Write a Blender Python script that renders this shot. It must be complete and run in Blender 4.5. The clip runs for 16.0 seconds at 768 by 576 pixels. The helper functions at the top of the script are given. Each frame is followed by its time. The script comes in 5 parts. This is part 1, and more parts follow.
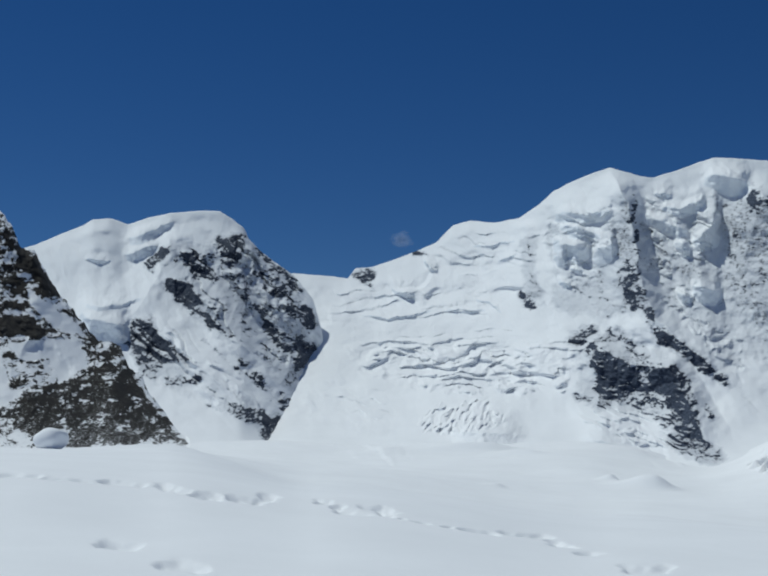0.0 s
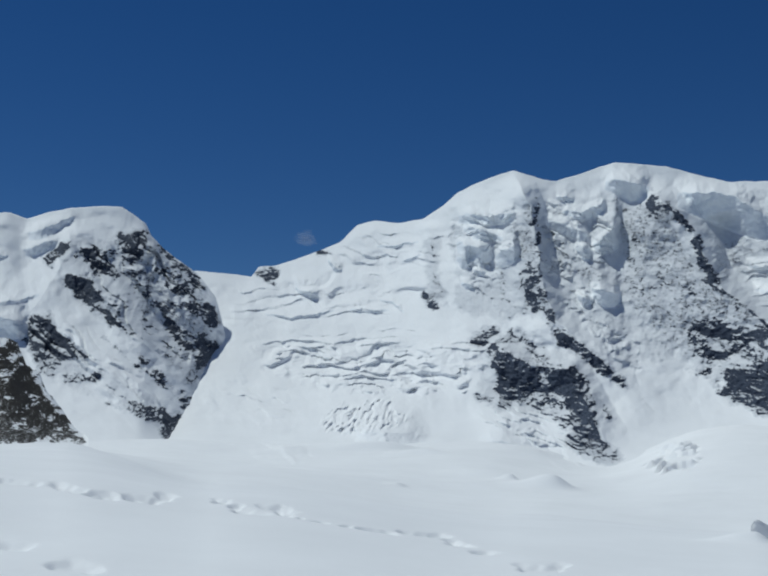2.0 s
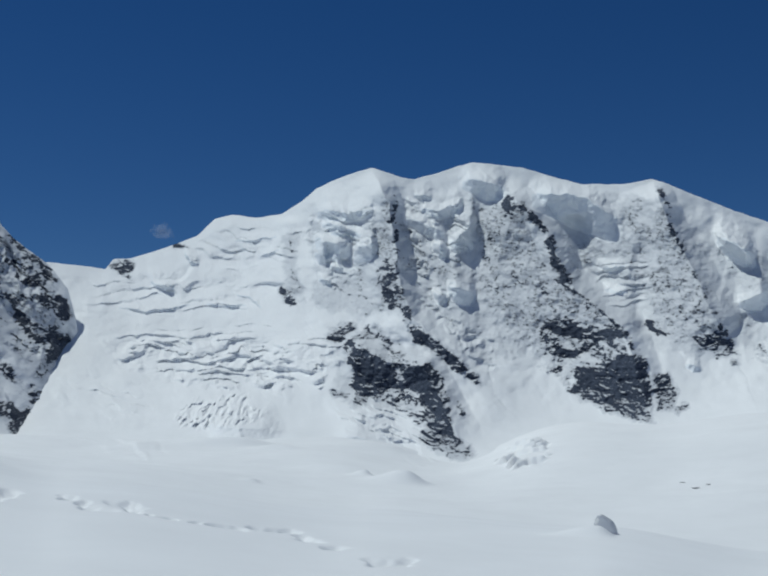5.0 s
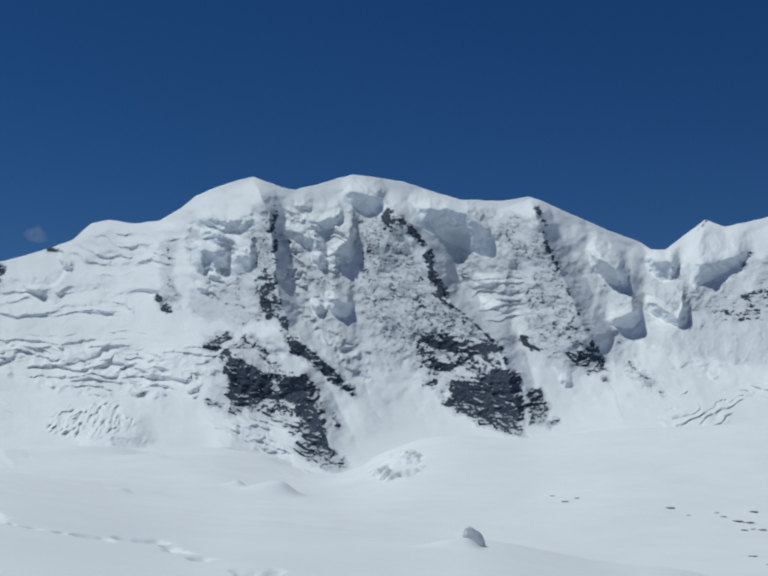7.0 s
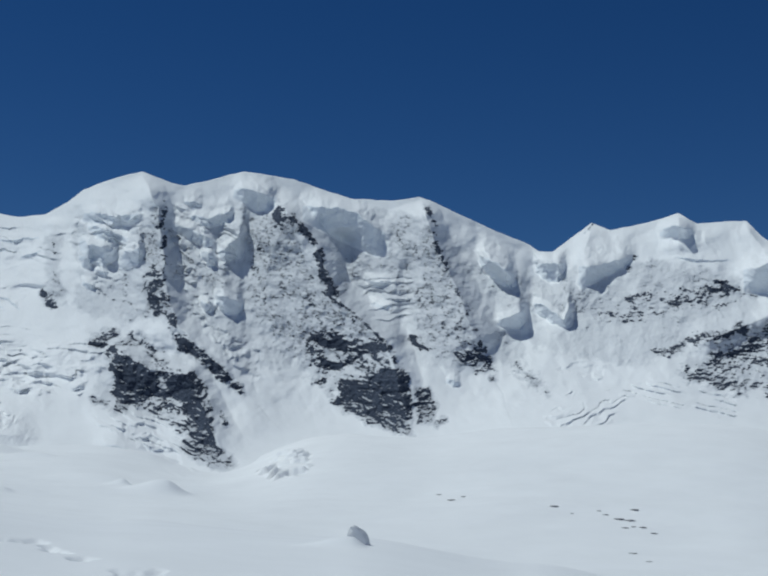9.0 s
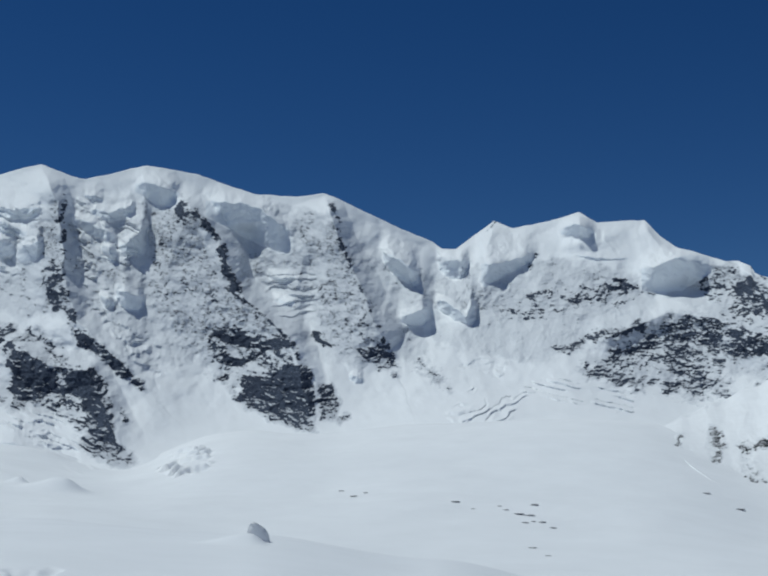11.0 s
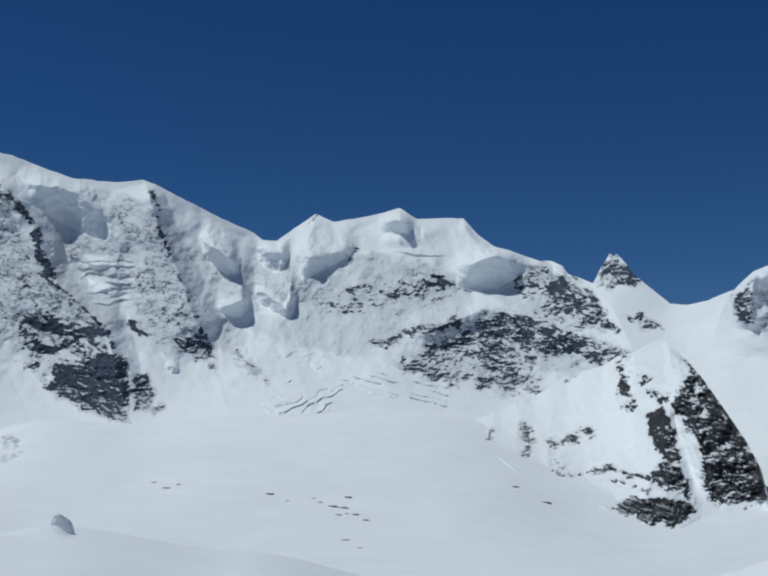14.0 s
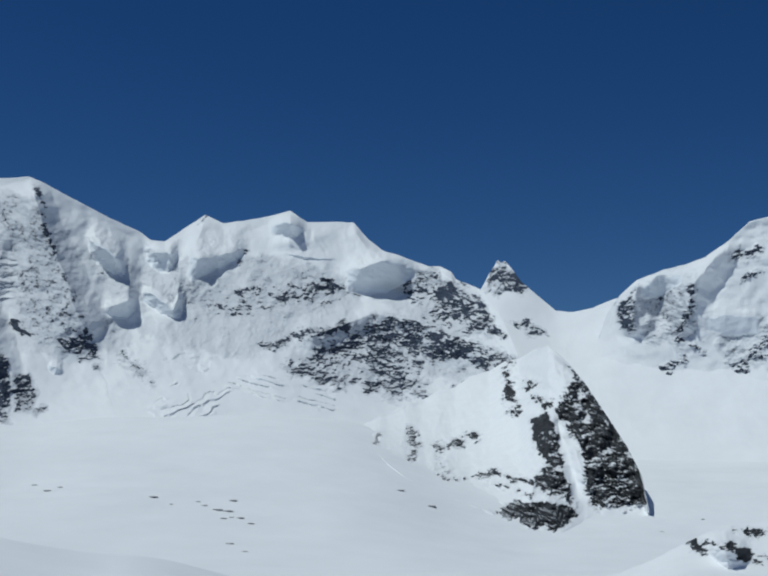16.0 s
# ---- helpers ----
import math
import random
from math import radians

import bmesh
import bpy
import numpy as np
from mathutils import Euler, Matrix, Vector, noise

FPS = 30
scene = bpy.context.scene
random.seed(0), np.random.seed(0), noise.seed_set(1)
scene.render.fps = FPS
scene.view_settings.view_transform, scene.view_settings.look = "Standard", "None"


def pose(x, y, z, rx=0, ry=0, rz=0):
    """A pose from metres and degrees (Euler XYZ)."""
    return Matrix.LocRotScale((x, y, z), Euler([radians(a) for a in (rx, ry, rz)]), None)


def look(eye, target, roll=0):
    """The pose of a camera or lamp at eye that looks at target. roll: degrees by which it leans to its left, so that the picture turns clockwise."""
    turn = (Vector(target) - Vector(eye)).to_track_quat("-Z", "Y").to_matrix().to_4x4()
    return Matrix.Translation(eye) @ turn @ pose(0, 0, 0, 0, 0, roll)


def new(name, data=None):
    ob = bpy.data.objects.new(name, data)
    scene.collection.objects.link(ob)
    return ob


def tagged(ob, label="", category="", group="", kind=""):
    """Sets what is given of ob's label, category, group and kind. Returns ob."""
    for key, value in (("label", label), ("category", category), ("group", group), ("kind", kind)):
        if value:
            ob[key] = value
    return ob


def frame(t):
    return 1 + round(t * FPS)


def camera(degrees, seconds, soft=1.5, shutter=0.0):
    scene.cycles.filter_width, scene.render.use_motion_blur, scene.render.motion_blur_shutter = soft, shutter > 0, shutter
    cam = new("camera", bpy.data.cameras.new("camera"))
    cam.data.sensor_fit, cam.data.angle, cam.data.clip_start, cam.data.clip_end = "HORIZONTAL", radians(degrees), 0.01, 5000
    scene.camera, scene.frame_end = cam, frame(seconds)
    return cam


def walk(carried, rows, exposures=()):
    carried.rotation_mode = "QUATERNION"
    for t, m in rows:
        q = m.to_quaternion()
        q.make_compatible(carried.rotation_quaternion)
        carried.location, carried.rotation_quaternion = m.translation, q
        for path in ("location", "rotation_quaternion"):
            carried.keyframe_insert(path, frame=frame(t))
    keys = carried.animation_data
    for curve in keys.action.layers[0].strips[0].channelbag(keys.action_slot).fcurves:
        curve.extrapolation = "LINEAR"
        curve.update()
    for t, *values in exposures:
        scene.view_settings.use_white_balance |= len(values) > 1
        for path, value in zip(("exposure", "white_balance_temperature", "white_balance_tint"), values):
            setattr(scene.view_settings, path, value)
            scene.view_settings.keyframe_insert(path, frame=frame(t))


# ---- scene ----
# The camera turns on the spot, held at arm's length, over a snowfield before a glaciated range.
cam = camera(33.20, 16.0, soft=2.2)
EYE, ARM = 1.6, 0.6
ROWS = [
    (0, -0.000, 8.405, 0.223),
    (0.5, 1.321, 8.399, 0.435),
    (1, 2.330, 8.399, 0.369),
    (1.5, 3.134, 8.401, 0.218),
    (2, 4.329, 8.397, 0.310),
    (2.5, 5.895, 8.377, 0.541),
    (3, 7.164, 8.352, 0.292),
    (5.5, 12.201, 8.283, 0.387),
    (6, 13.970, 8.434, 0.536),
    (6.5, 15.097, 8.588, 0.793),
    (7, 16.193, 8.788, 0.794),
    (7.5, 17.315, 8.798, 0.930),
    (8, 18.646, 8.790, 0.997),
    (8.5, 19.882, 8.811, 0.962),
    (9, 21.134, 8.798, 0.777),
    (11.5, 26.690, 8.684, 0.513),
    (12, 28.014, 8.699, 0.652),
    (12.5, 29.306, 8.698, 0.829),
    (13, 30.865, 8.677, 0.829),
    (13.5, 31.993, 8.636, 0.761),
    (14, 33.563, 8.430, 0.784),
    (14.5, 34.855, 8.412, 1.119),
    (15, 36.019, 8.460, 1.204),
    (15.5, 37.321, 8.572, 1.032),
    (16, 38.534, 8.665, 0.973),
]
walk(cam, [(t, pose(ARM * math.sin(radians(yaw)), ARM * (math.cos(radians(yaw)) - 1), EYE, 0, 0, -yaw) @ pose(0, 0, 0, 90 + pitch) @ pose(0, 0, 0, 0, 0, roll))
           for t, yaw, pitch, roll in ROWS], [(0, -0.83, 6200, 0), (5.5, -0.9, 6200, 0), (11.5, -0.93, 6100, 0), (16, -0.95, 6100, 0)])

# ---- light ----
SUN_AZ, SUN_EL = -71.0, 63.0        # degrees to the right of straight ahead, and up
sun = new("sun", bpy.data.lights.new("sun", "SUN"))
sun.data.energy, sun.data.angle, sun.data.color = 4.6, radians(0.53), (1.0, 0.97, 0.93)
sun_dir = Vector((math.sin(radians(SUN_AZ)) * math.cos(radians(SUN_EL)), math.cos(radians(SUN_AZ)) * math.cos(radians(SUN_EL)), math.sin(radians(SUN_EL))))
sun.matrix_world = look(sun_dir * 100, (0, 0, 0))
world = bpy.data.worlds.new("sky")
scene.world = world
world.use_nodes = True
sky = world.node_tree.nodes.new("ShaderNodeTexSky")
sky.sky_type, sky.sun_disc = "NISHITA", False
sky.sun_elevation, sky.sun_rotation = radians(SUN_EL), radians(SUN_AZ)
sky.altitude, sky.air_density, sky.dust_density, sky.ozone_density = 4000, 1.0, 0.0, 1.5
back = world.node_tree.nodes["Background"]
back.inputs["Strength"].default_value = 0.088
deep = world.node_tree.nodes.new("ShaderNodeHueSaturation")     # the dark blue of thin mountain air
deep.inputs["Hue"].default_value, deep.inputs["Saturation"].default_value = 0.512, 1.33
world.node_tree.links.new(sky.outputs["Color"], deep.inputs["Color"])
world.node_tree.links.new(deep.outputs["Color"], back.inputs["Color"])


# ---- materials ----
class Nodes:
    """A material with a Principled shader, and short ways to add nodes to it."""

    def __init__(self, name):
        self.mat = bpy.data.materials.new(name)
        self.mat.use_nodes = True
        self.tree = self.mat.node_tree
        self.bsdf = self.tree.nodes["Principled BSDF"]
        self.coords = self.add("ShaderNodeTexCoord").outputs["Object"]

    def add(self, kind, **inputs):
        node = self.tree.nodes.new(kind)
        for key, value in inputs.items():
            socket = node.inputs[key.replace("_", " ")]
            if hasattr(value, "is_output"):
                self.tree.links.new(value, socket)
            else:
                socket.default_value = value
        return node

    def noise(self, scale, detail=4.0, rough=0.6, at=None):
        return self.add("ShaderNodeTexNoise", Vector=at or self.coords, Scale=scale, Detail=detail, Roughness=rough).outputs["Fac"]

    def ramp(self, fac, *stops):
        node = self.add("ShaderNodeValToRGB", Fac=fac)
        while len(node.color_ramp.elements) < len(stops):
            node.color_ramp.elements.new(0.5)
        for e, (at, value) in zip(node.color_ramp.elements, stops):
            e.position, e.color = at, (*value, 1) if isinstance(value, tuple) else (value, value, value, 1)
        return node.outputs["Color"]

    def mix(self, fac, a, b):
        node = self.tree.nodes.new("ShaderNodeMix")
        node.data_type = "RGBA"
        for i, value in ((0, fac), (6, a), (7, b)):
            if hasattr(value, "is_output"):
                self.tree.links.new(value, node.inputs[i])
            else:
                node.inputs[i].default_value = value if i == 0 else (*value, 1)
        return node.outputs[2]

    def bump(self, height, strength, distance):
        node = self.add("ShaderNodeBump", Height=height, Strength=strength, Distance=distance)
        self.tree.links.new(node.outputs["Normal"], self.bsdf.inputs["Normal"])

    def set(self, **inputs):
        for key, value in inputs.items():
            socket = self.bsdf.inputs[key.replace("_", " ")]
            if hasattr(value, "is_output"):
                self.tree.links.new(value, socket)
            else:
                socket.default_value = value
        return self


def snow_material(name, coarse, fine, depth, tone=(0.86, 0.88, 0.9)):
    """Wind-packed snow: coarse and fine are sizes in metres of its drifts and of its grain."""
    n = Nodes(name)
    drift, grain = n.noise(1 / coarse, 5), n.noise(1 / fine, 6)
    n.set(Base_Color=n.mix(n.ramp(drift, (0.3, 0.0), (0.7, 1.0)), tuple(c * 0.95 for c in tone), tone), Roughness=0.75, Specular_IOR_Level=0.2)
    n.bump(grain, 0.35, depth)
    return n.mat


def rock_material(name, size, dark, light, dust=0.6):
    """Dark alpine rock in rough beds, size in metres of its blocks; snow lies on its ledges."""
    n = Nodes(name)
    beds = n.add("ShaderNodeMapping", Vector=n.coords, Rotation=(radians(8), radians(-10), 0), Scale=(1, 1, 2.6)).outputs["Vector"]
    block, big, ledges = n.noise(1 / size, 6, 0.7, beds), n.noise(0.16 / size, 4, 0.6), n.noise(1.6 / size, 6, 0.75, beds)
    stone = n.mix(n.ramp(block, (0.35, 0.0), (0.65, 1.0)), dark, light)
    stone = n.mix(n.ramp(big, (0.4, 0.0), (0.65, 0.7)), stone, dark)
    powder = n.ramp(ledges, (dust - 0.03, 0.0), (dust + 0.12, 1.0))
    n.set(Base_Color=n.mix(powder, stone, (0.8, 0.82, 0.85)), Roughness=0.9, Specular_IOR_Level=0.15)
    n.bump(block, 0.9, size * 0.3)
    return n.mat


def face_material(name, size, dark, light, dip=8, veil=0.7, tone=(0.86, 0.88, 0.9)):
    """A mountain face: rock where the mesh says it is bare, snow elsewhere, and a thin broken cover between the two.
    size in metres of its blocks; dip: degrees by which its beds go down to the right; veil: how much rock shows through thin snow."""
    n = Nodes(name)
    beds = n.add("ShaderNodeMapping", Vector=n.coords, Rotation=(radians(6), radians(dip), 0), Scale=(1, 1, 0.42))
    beds.vector_type = "TEXTURE"
    beds = beds.outputs["Vector"]
    chutes = n.add("ShaderNodeMapping", Vector=n.coords, Rotation=(0, radians(14), 0), Scale=(0.5, 1, 1.7))
    chutes.vector_type = "TEXTURE"
    block, big, ledges = n.noise(1.6 / size, 8, 0.74, beds), n.noise(0.14 / size, 4, 0.6), n.noise(1.15 / size, 12, 0.76, beds)
    streaks = n.noise(0.9 / size, 10, 0.74, chutes.outputs["Vector"])
    stone = n.mix(n.ramp(block, (0.38, 0.0), (0.62, 1.0)), dark, light)
    stone = n.mix(n.ramp(big, (0.4, 0.0), (0.65, 0.6)), stone, dark)
    drift = n.noise(1 / (6 * size), 5)
    snow = n.mix(n.ramp(drift, (0.3, 0.0), (0.7, 1.0)), tuple(c * 0.95 for c in tone), tone)
    bare = n.tree.nodes.new("ShaderNodeAttribute")
    bare.attribute_name = "bare"

    def times_plus(value, factor, rest):
        node = n.add("ShaderNodeMath")
        node.operation = "MULTIPLY_ADD"
        n.tree.links.new(value, node.inputs[0])
        node.inputs[1].default_value = factor
        n.tree.links.new(rest, node.inputs[2])
        return node.outputs[0]

    wear = times_plus(streaks, 0.9, times_plus(ledges, 1.7, bare.outputs["Fac"]))
    cover = n.add("ShaderNodeMapRange", Value=wear)
    for k, v in (("From Min", 1.62), ("From Max", 1.8)):
        cover.inputs[k].default_value = v
    film = n.add("ShaderNodeMapRange", Value=bare.outputs["Fac"])
    for k, v in (("From Min", -0.45), ("From Max", 0.6), ("To Max", veil)):
        film.inputs[k].default_value = v
    snow = n.mix(film.outputs[0], snow, (0.28, 0.315, 0.375))
    n.set(Base_Color=n.mix(cover.outputs[0], snow, stone), Roughness=0.85, Specular_IOR_Level=0.15)
    relief = n.add("ShaderNodeMath")
    relief.operation = "MULTIPLY"
    n.tree.links.new(times_plus(block, 0.8, ledges), relief.inputs[0])
    n.tree.links.new(cover.outputs[0], relief.inputs[1])
    n.bump(times_plus(n.noise(1 / (1.5 * size), 6, 0.55), 0.25, relief.outputs[0]), 0.8, size * 0.15)
    return n.mat


SNOW_FAR = snow_material("far_snow", 90, 12, 0.6)
SNOW_NEAR = snow_material("near_snow", 3.0, 0.25, 0.02)
ICE = snow_material("glacier_ice", 30, 6, 1.2, (0.8, 0.84, 0.88))
# far and side rock colours carry the blue of haze and skylight
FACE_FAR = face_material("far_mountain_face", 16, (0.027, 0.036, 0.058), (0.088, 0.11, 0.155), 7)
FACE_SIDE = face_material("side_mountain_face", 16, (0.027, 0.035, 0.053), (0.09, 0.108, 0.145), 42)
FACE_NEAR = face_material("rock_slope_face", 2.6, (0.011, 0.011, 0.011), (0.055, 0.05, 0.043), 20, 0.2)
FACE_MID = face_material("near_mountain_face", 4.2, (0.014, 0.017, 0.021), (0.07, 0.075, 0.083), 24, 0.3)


# ---- ground noise and shapes ----
def lattice(ix, iy, seed):
    h = (ix * 374761393 + iy * 668265263 + seed * 974634533) & 0xFFFFFFFF
    h = ((h ^ (h >> 13)) * 1274126177) & 0xFFFFFFFF
    return ((h ^ (h >> 16)) & 0xFFFF) / 65535.0


def vnoise(x, y, seed=0):
    """Smooth noise from 0 to 1 over the plane."""
    fx, fy = np.floor(x), np.floor(y)
    ix, iy = fx.astype(np.int64), fy.astype(np.int64)
    u, v = x - fx, y - fy
    u, v = u * u * u * (u * (u * 6 - 15) + 10), v * v * v * (v * (v * 6 - 15) + 10)
    a, b = lattice(ix, iy, seed), lattice(ix + 1, iy, seed)
    c, d = lattice(ix, iy + 1, seed), lattice(ix + 1, iy + 1, seed)
    return (a + (b - a) * u) * (1 - v) + (c + (d - c) * u) * v


def fbm(x, y, octaves=5, seed=0, rough=0.5):
    """Noise of several sizes, about -1 to 1."""
    total, amp, norm = 0, 1.0, 0.0
    for k in range(octaves):
        cx, cy = x * 2 ** k, y * 2 ** k
        total = total + amp * (2 * vnoise(cx * 0.8 - cy * 0.6 + 17.3 * k, cx * 0.6 + cy * 0.8 - 9.1 * k, seed + k) - 1)
        norm += amp
        amp *= rough
    return total / norm * 1.6


def ridged(x, y, octaves=4, seed=0, rough=0.5):
    """Sharp crests, 0 to 1."""
    total, amp, norm = 0, 1.0, 0.0
    for k in range(octaves):
        total = total + amp * (1 - np.abs(2 * vnoise(x * 2 ** k + 5.7 * k, y * 2 ** k + 3.3 * k, seed + k) - 1))
        norm += amp
        amp *= rough
    return total / norm


def smooth(x, a, b):
    t = np.clip((x - a) / (b - a), 0, 1)
    return t * t * (3 - 2 * t)


def curve(points, a, k=1):
    """The k-th number of control points (az, ...), smoothly between them at azimuths a."""
    xs, ys = np.array([p[0] for p in points]), np.array([p[k] for p in points], float)
    fine = np.linspace(xs[0], xs[-1], max(8, int((xs[-1] - xs[0]) / 0.02)))
    v = np.interp(fine, xs, ys)
    w = np.hanning(9)[1:-1]
    v = np.convolve(np.pad(v, 3, "edge"), w / w.sum(), "valid")
    return np.interp(a, fine, v)


def along(points, a, e):
    """For places (a, e): the distance to a polyline of (a, e, ...), the share of its length there, and on which side (+: right of the way)."""
    best, share, side = np.full(a.shape, 1e9), np.zeros(a.shape), np.zeros(a.shape)
    lengths = [math.dist(p[:2], q[:2]) for p, q in zip(points, points[1:])]
    done, whole = 0.0, sum(lengths)
    for p, q, n in zip(points, points[1:], lengths):
        dx, dy = (q[0] - p[0]) / n, (q[1] - p[1]) / n
        s = np.clip((a - p[0]) * dx + (e - p[1]) * dy, 0, n)
        ex, ey = a - p[0] - s * dx, e - p[1] - s * dy
        d = np.hypot(ex, ey)
        near = d < best
        best = np.where(near, d, best)
        share = np.where(near, (done + s) / whole, share)
        side = np.where(near, ex * dy - ey * dx, side)
        done += n
    return best, share, side


def inside(points, a, e):
    """How far places lie inside an outline of (a, e): degrees, negative outside."""
    d, _, _ = along(points + points[:1], a, e)
    odd = np.zeros(a.shape, bool)
    for p, q in zip(points, points[1:] + points[:1]):
        cross = (p[1] > e) != (q[1] > e)
        with np.errstate(divide="ignore", invalid="ignore"):
            odd ^= cross & (a < (q[0] - p[0]) * (e - p[1]) / (q[1] - p[1] + 1e-12) + p[0])
    return np.where(odd, d, -d)


def mesh_object(name, verts, quads, material, parent=None, label="", soft=True, bare=None):
    used, flat = np.unique(quads, return_inverse=True)
    data = bpy.data.meshes.new(name)
    data.vertices.add(len(used))
    data.vertices.foreach_set("co", verts[used].astype(np.float32).ravel())
    data.loops.add(quads.size)
    data.loops.foreach_set("vertex_index", flat.ravel().astype(np.int32))
    data.polygons.add(len(quads))
    data.polygons.foreach_set("loop_start", np.arange(0, quads.size, 4, dtype=np.int32))
    data.polygons.foreach_set("use_smooth", np.full(len(quads), soft))
    data.update(calc_edges=True)
    if bare is not None:
        data.attributes.new("bare", "FLOAT", "POINT").data.foreach_set("value", bare[used].astype(np.float32))
    data.materials.append(material)
    ob = new(name, data)
    if parent:
        ob.parent = parent
    if label:
        tagged(ob, label)
    return ob


def sheet(rows, cols):
    i = np.arange(rows * cols).reshape(rows, cols)
    return np.stack([i[:-1, :-1], i[:-1, 1:], i[1:, 1:], i[1:, :-1]], -1).reshape(-1, 4)


def place(a, e, d):
    """World places at azimuth a, elevation e (degrees, from the eye) and level distance d."""
    return np.stack([d * np.sin(np.radians(a)), d * np.cos(np.radians(a)), EYE + d * np.tan(np.radians(e))], -1)


def within(points, pad, relief):
    """Works out a relief only round its points, within pad degrees."""
    lo_a, hi_a = min(p[0] for p in points) - pad, max(p[0] for p in points) + pad
    lo_e, hi_e = min(p[1] for p in points) - pad, max(p[1] for p in points) + pad
    def only_here(a, e, slope):
        near = (a > lo_a) & (a < hi_a) & (e > lo_e) & (e < hi_e)
        out = np.zeros(a.shape)
        if near.any():
            out[near] = relief(a[near], e[near], slope)
        return out
    return only_here


def broken(points, size, height, stretch=2.5, soft=0.3, seed=31, turn=0.0):
    """An icefall inside an outline: tilted blocks and crevasses that run across the slope, turned by some degrees."""
    c, k = math.cos(radians(turn)), math.sin(radians(turn))
    def relief(a, e, slope):
        inner = inside(points, a, e)
        u, v = a * c + e * k, e * c - a * k
        wob = 0.5 * fbm(u / size / 3, v / size / 3, 3, seed)
        step = vnoise(u / size / stretch + wob, v / size + 2.0 * wob, seed + 4)
        step = 0.72 * smooth(step, 0.15, 0.8) + 0.28 * ridged(u / size / stretch * 2.3 + wob, v / size * 1.7 + wob, 2, seed + 9)
        return 1.3 * height * smooth(inner + 0.15 * fbm(a * 2.5, e * 2.5, 3, seed), 0, soft) * (step - 0.5)
    return within(points, 0.4, relief)


def shelves(points, spacing, height, length=1.6, turn=0.0, seed=81, soft=0.4, wave=0.6, thin=0.22):
    """Ice shelves inside an outline: gentle ramps that break off in short steep steps, in uneven lines that start and end."""
    c, k = math.cos(radians(turn)), math.sin(radians(turn))
    def relief(a, e, slope):
        u, v = a * c + e * k, e * c - a * k
        line = v / spacing + wave * fbm(u / length / 1.6, v / length, 3, seed) + 0.12 * fbm(u / 0.3, v / 0.3, 3, seed + 3)
        row = np.floor(line)
        f = line - row
        strong = smooth(vnoise(u / length + row * 13.7, row * 5.3, seed + 5), 0.35, 0.7)
        cut = thin * (0.6 + 0.8 * vnoise(u / 0.5, row * 3.1, seed + 7))
        saw = np.where(f < cut, f / cut, (1 - f) / (1 - cut))
        return height * strong * (saw - 0.4) * smooth(inside(points, a, e) + 0.2 * fbm(a * 2, e * 2, 3, seed), 0, soft)
    return within(points, 0.4, relief)


# ---- ground: the near snow bank, the glacier basin, and the land round them ----
GROUND_D = (3, 12, 18, 24, 30, 45, 70, 160, 500, 1200, 2000, 2800)
GROUND_EL = {   # azimuth: elevation of the snow seen from the eye, at those distances
    -180: (-28, -8, -6, -5, -4, -4, -5, -8, -8, -5, -3, -2),
    -25: (-28, -6.5, -2.5, -0.2, 0.6, 1.0, 1.15, 0.6, -3, 1.0, 1.5, 1.6),
    -16: (-28, -6.8, -3.0, -0.6, 0.4, 1.0, 1.25, 0.6, -3, 1.0, 1.5, 1.6),
    -9.5: (-28, -7, -3.2, -1.1, 0.1, 0.9, 1.35, 0.6, -4, 0.9, 1.5, 1.7),
    -3: (-28, -7.2, -3.6, -1.7, -0.7, -0.3, -0.3, -0.8, -5, -1.0, 0.5, 1.3),
    10: (-28, -7.5, -4.6, -3.0, -2.1, -1.6, -1.6, -2.4, -6, -2.6, -0.9, 0.6),
    20: (-28, -8, -5.0, -3.4, -2.4, -2.2, -2.9, -5, -7, -3.4, -1.2, 0.6),
    28: (-28, -9, -6.2, -4.4, -3.4, -3.15, -4.0, -6, -7, -3.7, -0.9, 0.7),
    36: (-28, -10, -7.5, -5.6, -4.8, -4.5, -5.2, -7, -6, -3.8, -1.2, 0.9),
    46: (-28, -10, -7.8, -6.5, -5.6, -5.4, -5.6, -6.5, -5.6, -3.9, -2.8, 1.0),
    60: (-28, -10, -8.0, -7.0, -6, -6, -6, -6, -5, -3.6, -2.6, 1.2),
    180: (-28, -8, -6, -5, -4, -4, -5, -8, -8, -5, -3, -2),
}


# where the glacier basin ends at the feet of the mountains, 2800 m away
BASIN = [(-180.0, 1.0), (-30.0, 1.8)] + [(-21.30, 1.35), (-8.22, 1.48), (-4.81, 1.61), (-1.79, 1.37), (2.53, 1.48), (8.96, 1.65), (11.67, 1.12), (14.73, 0.71), (16.05, 1.54), (19.06, 2.24), (22.24, 2.11), (23.91, 2.15), (25.03, 2.55), (31.22, 2.81), (32.49, 2.86), (34.64, 2.86), (36.81, 2.69), (38.12, 2.36), (38.99, 2.08), (40.30, 1.60), (41.81, 1.18), (43.32, 0.95), (45.45, 0.94), (48.62, 0.88), (51.72, 0.71), (55.11, 0.76)] + [(75.0, 0.6), (180.0, 1.0)]


